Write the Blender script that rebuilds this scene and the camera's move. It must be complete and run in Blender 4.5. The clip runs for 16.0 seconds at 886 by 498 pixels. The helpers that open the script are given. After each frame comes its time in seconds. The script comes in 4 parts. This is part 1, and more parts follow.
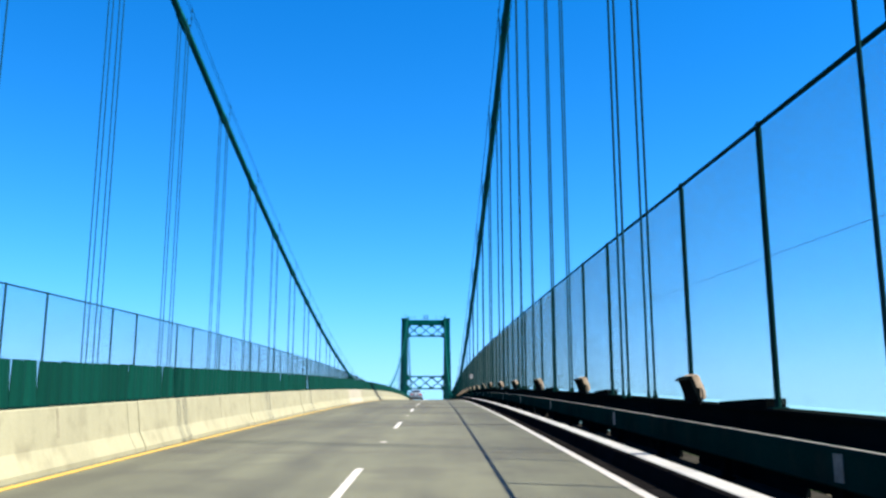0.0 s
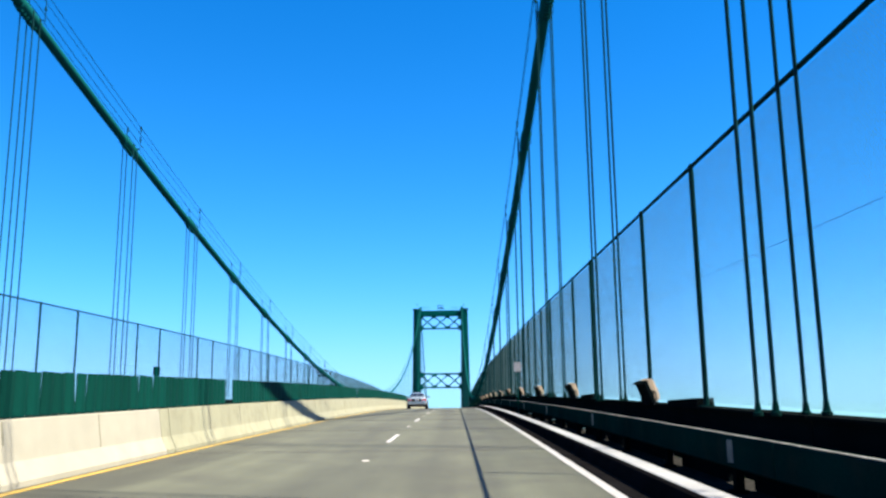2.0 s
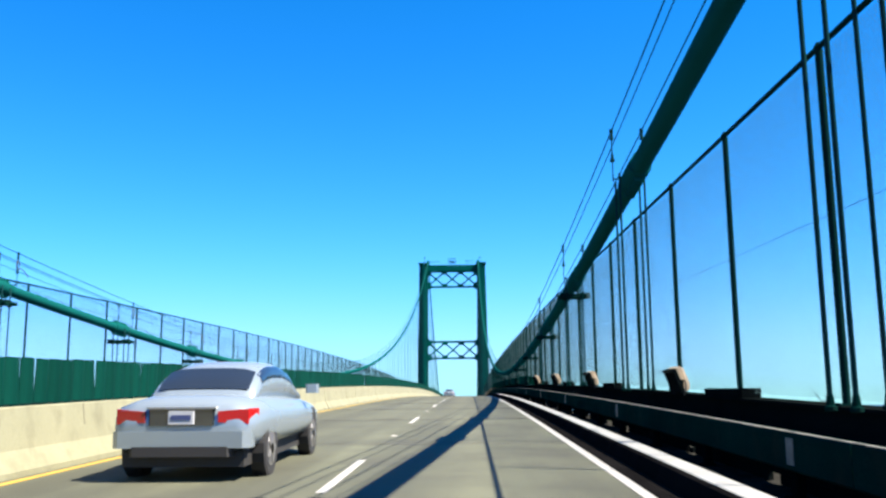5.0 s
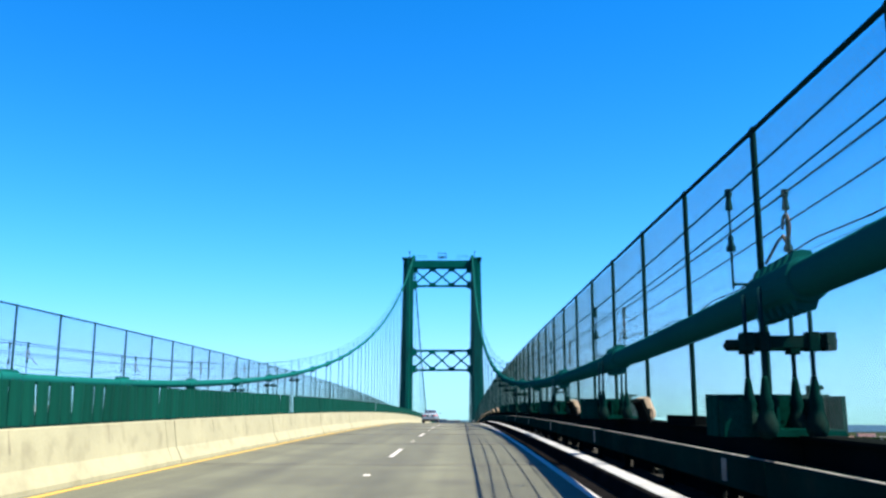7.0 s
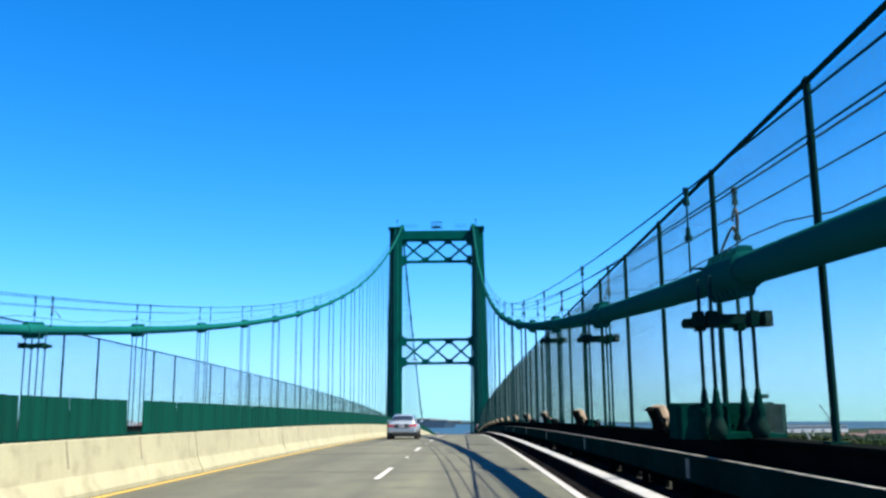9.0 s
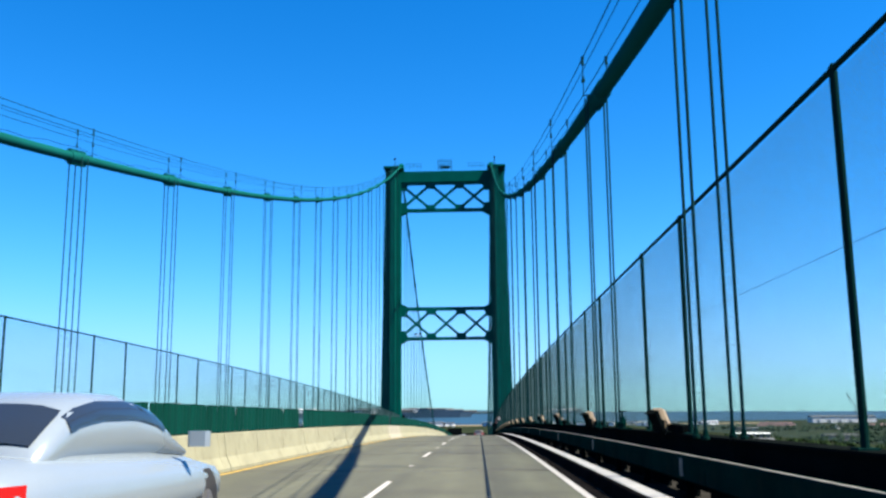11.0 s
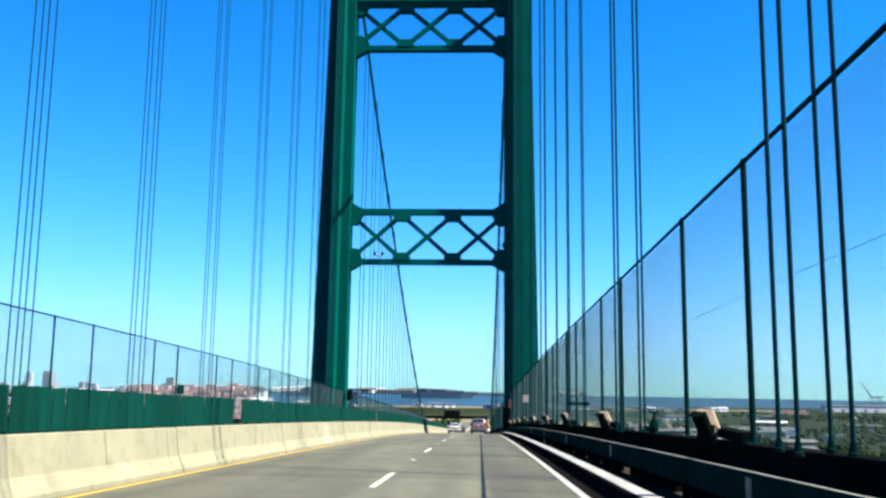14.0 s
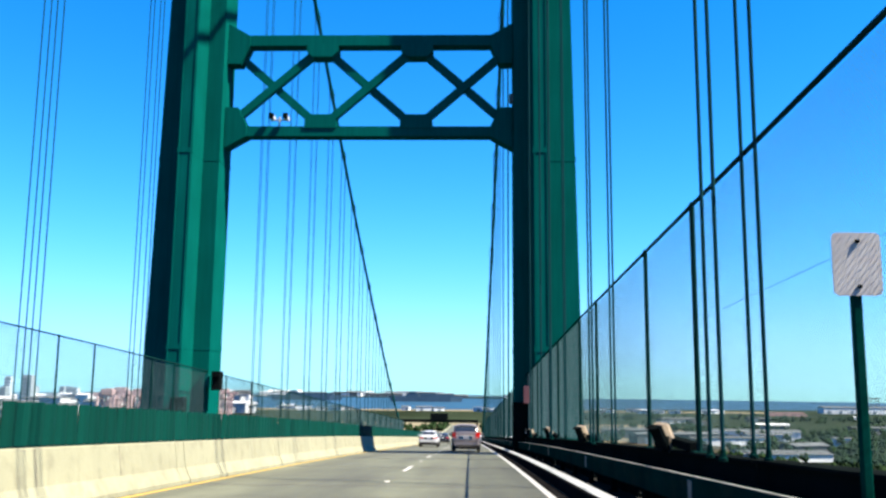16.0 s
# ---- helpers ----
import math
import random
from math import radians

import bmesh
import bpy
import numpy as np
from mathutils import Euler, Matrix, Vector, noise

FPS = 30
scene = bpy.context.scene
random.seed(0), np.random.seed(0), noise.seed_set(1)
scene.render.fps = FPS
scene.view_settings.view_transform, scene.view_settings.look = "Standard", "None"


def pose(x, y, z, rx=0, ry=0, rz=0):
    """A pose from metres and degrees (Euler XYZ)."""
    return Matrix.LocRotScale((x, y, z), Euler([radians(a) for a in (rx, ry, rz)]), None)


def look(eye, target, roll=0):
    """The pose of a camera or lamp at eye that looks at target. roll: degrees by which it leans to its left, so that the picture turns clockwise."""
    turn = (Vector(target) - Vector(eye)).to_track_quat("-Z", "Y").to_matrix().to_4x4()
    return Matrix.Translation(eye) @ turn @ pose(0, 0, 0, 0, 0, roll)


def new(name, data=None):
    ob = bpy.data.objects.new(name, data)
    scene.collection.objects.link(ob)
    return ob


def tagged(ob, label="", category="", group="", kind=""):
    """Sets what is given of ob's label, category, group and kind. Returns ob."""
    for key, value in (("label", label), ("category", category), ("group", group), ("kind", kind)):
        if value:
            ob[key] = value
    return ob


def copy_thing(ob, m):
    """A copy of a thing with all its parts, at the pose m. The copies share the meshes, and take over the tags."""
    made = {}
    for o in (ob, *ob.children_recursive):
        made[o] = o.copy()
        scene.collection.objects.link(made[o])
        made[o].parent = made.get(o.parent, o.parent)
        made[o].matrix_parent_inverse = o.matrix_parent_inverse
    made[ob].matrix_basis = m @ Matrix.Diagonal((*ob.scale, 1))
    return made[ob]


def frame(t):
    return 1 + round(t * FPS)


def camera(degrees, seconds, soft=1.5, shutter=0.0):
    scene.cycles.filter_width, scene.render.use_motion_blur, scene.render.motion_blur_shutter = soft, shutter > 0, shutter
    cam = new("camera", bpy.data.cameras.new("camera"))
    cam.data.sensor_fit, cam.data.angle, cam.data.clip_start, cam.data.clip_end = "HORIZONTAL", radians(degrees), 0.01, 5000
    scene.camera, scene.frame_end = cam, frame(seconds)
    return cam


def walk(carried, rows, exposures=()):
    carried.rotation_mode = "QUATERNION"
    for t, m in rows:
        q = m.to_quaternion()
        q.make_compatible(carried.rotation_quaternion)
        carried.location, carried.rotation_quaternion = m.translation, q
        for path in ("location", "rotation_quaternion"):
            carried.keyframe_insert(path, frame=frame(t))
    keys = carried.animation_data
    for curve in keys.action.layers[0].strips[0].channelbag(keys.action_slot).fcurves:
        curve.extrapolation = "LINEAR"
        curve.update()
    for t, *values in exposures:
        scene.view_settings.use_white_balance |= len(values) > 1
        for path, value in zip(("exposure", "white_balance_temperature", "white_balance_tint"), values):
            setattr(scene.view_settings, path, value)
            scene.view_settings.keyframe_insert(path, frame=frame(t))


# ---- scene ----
cam = camera(53.56, 16.0, soft=2.6)
# seconds, place in metres, then pitch, yaw and roll in degrees
ROWS = [
    (0, 5.049, -187.31, -3.361, 11.08, -0.40, -0.04),
    (0.5, 5.216, -175.87, -2.818, 10.80, -0.25, 1.04),
    (1, 5.384, -164.40, -2.314, 11.56, -0.35, 0.26),
    (1.5, 5.471, -153.05, -1.843, 11.49, 1.05, -0.22),
    (2, 5.519, -141.74, -1.417, 10.95, 0.68, -0.65),
    (2.5, 5.537, -130.38, -0.996, 10.21, 0.58, -0.54),
    (3, 5.540, -118.96, -0.615, 10.28, 0.39, -0.24),
    (3.5, 5.544, -107.62, -0.297, 10.09, 0.32, -0.62),
    (6, 5.596, -50.60, 0.925, 8.88, 2.27, -0.25),
    (6.5, 5.609, -38.99, 1.059, 9.60, 1.69, -0.46),
    (7, 5.600, -27.65, 1.151, 10.15, 1.24, 0.10),
    (7.5, 5.598, -16.18, 1.212, 10.76, 0.99, -0.27),
    (8, 5.626, -4.44, 1.231, 10.54, 1.15, -0.30),
    (8.5, 5.640, 6.79, 1.244, 9.97, 0.85, -0.25),
    (9, 5.626, 18.43, 1.193, 10.18, 1.17, -0.49),
    (11.5, 5.699, 76.57, 0.481, 9.32, 2.83, -0.18),
    (12, 5.705, 88.22, 0.209, 9.20, 3.43, 0.07),
    (12.5, 5.699, 99.89, -0.058, 9.37, 2.95, -0.10),
    (13, 5.683, 111.58, -0.399, 9.51, 3.15, -0.16),
    (13.5, 5.712, 123.36, -0.769, 8.85, 2.64, 0.31),
    (14, 5.738, 134.93, -1.153, 8.33, 2.50, 0.73),
    (14.5, 5.648, 146.56, -1.604, 8.38, 2.02, 0.42),
    (15, 5.643, 157.82, -2.040, 8.25, 1.72, 0.09),
    (15.5, 5.750, 169.25, -2.528, 8.59, 1.64, 0.20),
    (16, 5.853, 181.03, -3.096, 8.56, 1.83, 0.53),
]
walk(cam, [(t, pose(x, y, z, 90 + pitch, 0, yaw) @ pose(0, 0, 0, 0, 0, roll)) for t, x, y, z, pitch, yaw, roll in ROWS],
     exposures=[(0, 2.13), (2, 2.13), (6, 2.26), (8, 2.21), (11.5, 2.0), (12.5, 2.03), (14.5, 2.29), (16, 2.37)])


# ---- daylight: clear sky and a high sun behind the driver's right shoulder ----
SUN = Vector((0.72, -0.24, 1.0)).normalized()
world = bpy.data.worlds.new("clear_sky")
scene.world = world
world.use_nodes = True
wn = world.node_tree
wn.nodes.clear()
sky = wn.nodes.new("ShaderNodeTexSky")
sky.sky_type = "NISHITA"
sky.sun_disc = False
sky.sun_elevation = math.asin(SUN.z)
sky.sun_rotation = math.atan2(SUN.x, SUN.y)
sky.altitude = 60
sky.air_density, sky.dust_density, sky.ozone_density = 1.0, 0.0, 7.0
rich = wn.nodes.new("ShaderNodeHueSaturation")
rich.inputs["Saturation"].default_value = 1.3
bg = wn.nodes.new("ShaderNodeBackground")
bg.inputs["Strength"].default_value = 0.05
wo = wn.nodes.new("ShaderNodeOutputWorld")
wn.links.new(sky.outputs[0], rich.inputs["Color"])
cool = wn.nodes.new("ShaderNodeMix")
cool.data_type, cool.blend_type = "RGBA", "MULTIPLY"
cool.inputs[0].default_value = 1.0
cool.inputs[7].default_value = (0.62, 1.01, 1.13, 1)
wn.links.new(rich.outputs[0], cool.inputs[6])
# soft limits hold the red and green of the low sky down
split, joinc = wn.nodes.new("ShaderNodeSeparateColor"), wn.nodes.new("ShaderNodeCombineColor")
wn.links.new(cool.outputs[2], split.inputs[0])


def soft_limit(sock, limit):
    chain = sock
    for op, v in (("DIVIDE", limit), ("POWER", 3.0), ("ADD", 1.0), ("POWER", -1 / 3)):
        q = wn.nodes.new("ShaderNodeMath")
        q.operation = op
        q.inputs[1].default_value = v
        wn.links.new(chain, q.inputs[0])
        chain = q.outputs[0]
    q = wn.nodes.new("ShaderNodeMath")
    q.operation = "MULTIPLY"
    wn.links.new(chain, q.inputs[0])
    wn.links.new(sock, q.inputs[1])
    return q.outputs[0]


wn.links.new(soft_limit(split.outputs[0], 2.3), joinc.inputs[0])
wn.links.new(soft_limit(split.outputs[1], 5.2), joinc.inputs[1])
wn.links.new(split.outputs[2], joinc.inputs[2])
wn.links.new(joinc.outputs[0], bg.inputs[0])
wn.links.new(bg.outputs[0], wo.inputs[0])
sun_data = bpy.data.lights.new("sun", "SUN")
sun_data.energy, sun_data.angle, sun_data.color = 5.0, radians(0.53), (1.0, 0.9, 0.74)
sun = new("sun", sun_data)
sun.matrix_world = look(SUN * 120, (0, 0, 0))


# ---- materials ----
def mat(name, color, rough=0.6, metal=0.0, vary=0.12, grain=60.0, stain=0.7, bump=0.0, streak=0.0, dirt=(0.08, 0.07, 0.06), dirt_amount=0.0, spec=0.5, island=0.0, tracks=0.0):
    """A painted or mineral surface: base colour varied at two scales, optional vertical streaks, dirt and fine relief."""
    m = bpy.data.materials.new(name)
    m.use_nodes = True
    nt = m.node_tree
    b = nt.nodes["Principled BSDF"]
    b.inputs["Roughness"].default_value = rough
    b.inputs["Metallic"].default_value = metal
    b.inputs["Specular IOR Level"].default_value = spec
    tc = nt.nodes.new("ShaderNodeTexCoord")

    def noise_tex(scale, detail=4.0, stretch=None):
        n = nt.nodes.new("ShaderNodeTexNoise")
        n.inputs["Scale"].default_value = scale
        n.inputs["Detail"].default_value = detail
        if stretch:
            mp = nt.nodes.new("ShaderNodeMapping")
            mp.inputs["Scale"].default_value = stretch
            nt.links.new(tc.outputs["Object"], mp.inputs[0])
            nt.links.new(mp.outputs[0], n.inputs["Vector"])
        else:
            nt.links.new(tc.outputs["Object"], n.inputs["Vector"])
        return n

    def scaled(sock, lo, hi):
        r = nt.nodes.new("ShaderNodeMapRange")
        r.inputs["From Min"].default_value, r.inputs["From Max"].default_value = 0.3, 0.7
        r.inputs["To Min"].default_value, r.inputs["To Max"].default_value = lo, hi
        nt.links.new(sock, r.inputs["Value"])
        return r.outputs[0]

    def times(a, bb):
        q = nt.nodes.new("ShaderNodeMath")
        q.operation = "MULTIPLY"
        nt.links.new(a, q.inputs[0])
        if isinstance(bb, float):
            q.inputs[1].default_value = bb
        else:
            nt.links.new(bb, q.inputs[1])
        return q.outputs[0]

    big, fine = noise_tex(stain), noise_tex(grain)
    value = times(scaled(big.outputs[0], 1 - vary, 1 + vary), scaled(fine.outputs[0], 1 - vary * 0.6, 1 + vary * 0.6))
    if streak:
        value = times(value, scaled(noise_tex(1.0, 3.0, (7.0, 7.0, 0.35)).outputs[0], 1 - streak, 1 + streak * 0.4))
    if tracks:
        value = times(value, scaled(noise_tex(1.0, 3.0, (1.1, 0.012, 1.0)).outputs[0], 1 - tracks, 1 + tracks))
        value = times(value, scaled(noise_tex(1.0, 4.0, (0.5, 0.06, 1.0)).outputs[0], 1 - tracks * 0.7, 1 + tracks * 0.6))
        value = times(value, scaled(noise_tex(1.0, 6.0, (2.6, 0.7, 1.0)).outputs[0], 1 - tracks * 0.35, 1 + tracks * 0.35))
    info = nt.nodes.new("ShaderNodeObjectInfo")
    if island:
        r = nt.nodes.new("ShaderNodeMapRange")
        r.inputs["To Min"].default_value, r.inputs["To Max"].default_value = 1 - island, 1 + island
        nt.links.new(info.outputs["Random"], r.inputs["Value"])
        value = times(value, r.outputs[0])
    mul = nt.nodes.new("ShaderNodeMix")
    mul.data_type, mul.blend_type = "RGBA", "MULTIPLY"
    mul.inputs[0].default_value = 1.0
    mul.inputs[6].default_value = (*color, 1)
    comb = nt.nodes.new("ShaderNodeCombineColor")
    for k in range(3):
        nt.links.new(value, comb.inputs[k])
    nt.links.new(comb.outputs[0], mul.inputs[7])
    out = mul.outputs[2]
    if dirt_amount:
        dm = nt.nodes.new("ShaderNodeMix")
        dm.data_type = "RGBA"
        dm.inputs[7].default_value = (*dirt, 1)
        dn = noise_tex(stain * 3.1, 6.0)
        r = nt.nodes.new("ShaderNodeMapRange")
        r.inputs["From Min"].default_value, r.inputs["From Max"].default_value = 0.5, 0.75
        r.inputs["To Max"].default_value = dirt_amount
        nt.links.new(dn.outputs[0], r.inputs["Value"])
        nt.links.new(r.outputs[0], dm.inputs[0])
        nt.links.new(out, dm.inputs[6])
        out = dm.outputs[2]
    nt.links.new(out, b.inputs["Base Color"])
    if bump:
        bp = nt.nodes.new("ShaderNodeBump")
        bp.inputs["Strength"].default_value = bump
        bp.inputs["Distance"].default_value = 0.01
        nt.links.new(fine.outputs[0], bp.inputs["Height"])
        nt.links.new(bp.outputs[0], b.inputs["Normal"])
    return m


GREEN = (0.0006, 0.051, 0.044)
M = {
    "road": mat("worn_concrete_deck", (0.0435, 0.0465, 0.0292), 0.85, vary=0.16, grain=45, stain=0.25, bump=0.25, dirt=(0.0235, 0.0235, 0.0165), dirt_amount=0.65, tracks=0.33),
    "joint": mat("deck_joint", (0.0562, 0.0535, 0.0506), 0.8, vary=0.3, stain=2),
    "white_line": mat("white_road_paint", (0.289, 0.284, 0.27), 0.6, vary=0.1, stain=3, dirt=(0.144, 0.14, 0.13), dirt_amount=0.5),
    "yellow_line": mat("yellow_road_paint", (0.285, 0.185, 0.02), 0.6, vary=0.1, stain=3, dirt=(0.181, 0.137, 0.0545), dirt_amount=0.5),
    "concrete": mat("barrier_concrete", (0.155, 0.156, 0.102), 0.85, vary=0.1, grain=30, stain=0.9, bump=0.3, streak=0.05, dirt=(0.085, 0.08, 0.05), dirt_amount=0.6),
    "seam": mat("grimy_barrier_joint", (0.115, 0.11, 0.075), 0.9, vary=0.3, stain=4),
    "patch": mat("fresh_white_patch", (0.19, 0.183, 0.142), 0.8, vary=0.08, stain=2),
    "kerb": mat("kerb_concrete", (0.231, 0.239, 0.239), 0.8, vary=0.12, grain=30, stain=1.2, bump=0.2, dirt=(0.133, 0.126, 0.116), dirt_amount=0.4),
    # near-black: the shade on and beside the kerb face, put into colour
    "kerb_shade": mat("black_kerb_shade", (0.005, 0.005, 0.0055), 0.9, spec=0.0, vary=0.3, grain=30, stain=1.5, bump=0.2),
    "green": mat("green_bridge_paint", GREEN, 0.6, spec=0.0, vary=0.1, grain=25, stain=0.4, streak=0.15),
    "slat": mat("green_plastic_slat", (0.000342, 0.0233, 0.0178), 0.7, spec=0.04, vary=0.08, grain=20, stain=1.5, streak=0.15, island=0.16),
    "rail": mat("green_rail_paint", (0.0012, 0.0135, 0.0125), 0.55, spec=0.0, vary=0.2, grain=30, stain=0.8, dirt=(0.02, 0.017, 0.014), dirt_amount=0.4),
    "cable": mat("green_cable_wrap", (0.003, 0.052, 0.05), 0.6, spec=0.0, vary=0.1, grain=40, stain=0.5),
    "rope": mat("painted_wire_rope", (0.005, 0.026, 0.03), 0.6, vary=0.2, grain=80, spec=0.0),
    "worn_plate": mat("worn_splice_plate", (0.075, 0.0825, 0.0825), 0.7, vary=0.3, stain=6, spec=0.1),
    # pale grey standing for sunlight along the rail's top edge
    "lit_edge": mat("painted_lit_edge", (0.15, 0.15, 0.143), 0.7, vary=0.35, grain=20, stain=3, spec=0.1),
    "box_green": mat("anchor_box_paint", (0.001, 0.026, 0.021), 0.6, spec=0.0, vary=0.3, grain=25, stain=2.0, streak=0.3),
    "post": mat("dark_green_post", (0.003, 0.018, 0.017), 0.6, vary=0.15, spec=0.0),
    "wire": mat("galvanised_wire", (0.025, 0.05, 0.056), 0.65, spec=0.03, vary=0.1),
    "steel": mat("galvanised_steel", (0.254, 0.259, 0.259), 0.45, metal=0.6, vary=0.1),
    "black": mat("black_rubber", (0.012, 0.012, 0.013), 0.7, vary=0.2),
    # near-black; on edge beams and rail posts it includes their shade
    "dark": mat("near_black_steel", (0.003, 0.0045, 0.0048), 0.8, spec=0.0, vary=0.3, stain=1.0),
    "tan": mat("tan_lamp_housing", (0.2, 0.155, 0.1), 0.6, vary=0.15, stain=4, dirt=(0.0714, 0.0478, 0.0287), dirt_amount=0.5),
    "sign_white": mat("faded_sign_sheet", (0.258, 0.246, 0.241), 0.5, vary=0.12, stain=5, dirt=(0.194, 0.13, 0.121), dirt_amount=0.3),
    "bar_red": mat("faded_red_bar", (0.09, 0.03, 0.0338), 0.5),
    "silver": mat("silver_car_paint", (0.2, 0.245, 0.285), 0.25, metal=0.4, vary=0.04, spec=0.7),
    "white_paint": mat("white_car_paint", (0.315, 0.324, 0.333), 0.25, vary=0.03, spec=0.7),
    "champagne": mat("grey_red_car_paint", (0.135, 0.121, 0.126), 0.28, metal=0.4, vary=0.04, spec=0.7),
    "black_paint": mat("black_car_paint", (0.012, 0.013, 0.016), 0.25, vary=0.04, spec=0.7),
    "car_glass": mat("tinted_glass", (0.012, 0.016, 0.022), 0.06, vary=0.05, spec=0.8),
    "lamp_red": mat("red_lamp_glass", (0.254, 0.00675, 0.00675), 0.2, vary=0.05),
    "plate": mat("number_plate", (0.338, 0.349, 0.371), 0.5, vary=0.05),
    "plate_bar": mat("plate_bar", (0.0281, 0.0394, 0.112), 0.5, vary=0.05),
    "alloy": mat("alloy_wheel", (0.281, 0.281, 0.292), 0.3, metal=0.8, vary=0.05),
    "land": mat("harbour_land", (0.014, 0.02, 0.0125), 0.95, spec=0.0, vary=0.35, grain=0.05, stain=0.006, dirt=(0.01, 0.017, 0.008), dirt_amount=0.95),
    "dry": mat("pale_dry_sand", (0.115, 0.102, 0.072), 0.95, spec=0.0, vary=0.2, grain=0.15, stain=0.02, dirt=(0.06, 0.058, 0.035), dirt_amount=0.5),
    "sand": mat("pale_yard", (0.03, 0.028, 0.0205), 0.95, spec=0.0, vary=0.15, grain=0.1, stain=0.01),
    "water": mat("harbour_water", (0.008, 0.036, 0.07), 0.7, spec=0.15, vary=0.15, grain=0.05, stain=0.004),
    # base colour darkened to hold the shade under rail and beam
    "gutter": mat("shade_dark_gutter", (0.016, 0.016, 0.015), 0.9, spec=0.0, vary=0.35, grain=12, stain=1.5, bump=0.4, dirt=(0.03, 0.028, 0.025), dirt_amount=0.6),
    # pale blue paints the air's haze onto the hills
    "haze": mat("haze_tinted_hills", (0.1, 0.19, 0.26), 1.0, spec=0.0, vary=0.1, grain=0.01, stain=0.003),
    "white_wall": mat("white_metal_wall", (0.42, 0.45, 0.47), 0.7, spec=0.0, vary=0.06, grain=0.5, stain=0.05),
    "grey_wall": mat("grey_wall", (0.06, 0.067, 0.073), 0.8, spec=0.0, vary=0.1, grain=0.5, stain=0.05, island=0.3),
    # distance haze over the city, mixed into the wall colour
    "hazy_city": mat("haze_tinted_city_wall", (0.19, 0.24, 0.27), 0.9, spec=0.0, vary=0.1, grain=0.5, stain=0.05, island=0.3),
    "pale_city": mat("pale_city_wall", (0.3, 0.32, 0.33), 0.8, spec=0.0, vary=0.1, grain=0.5, stain=0.05, island=0.3),
    "red_steel": mat("faded_red_steel", (0.26, 0.2, 0.205), 0.9, spec=0.0, vary=0.15, grain=0.3, stain=0.05, island=0.2),
    "window": mat("far_window", (0.07, 0.1, 0.13), 0.5, vary=0.1),
    "red_box": mat("red_container", (0.24, 0.155, 0.15), 0.7, spec=0.0, vary=0.1, grain=0.3, stain=0.05, island=0.35),
    "hull": mat("ship_hull", (0.026, 0.05, 0.08), 0.6, spec=0.0, vary=0.1, grain=0.2, stain=0.05),
    "leaf": mat("tree_foliage", (0.011, 0.021, 0.0085), 0.8, spec=0.0, vary=0.3, grain=2, stain=0.2),
}


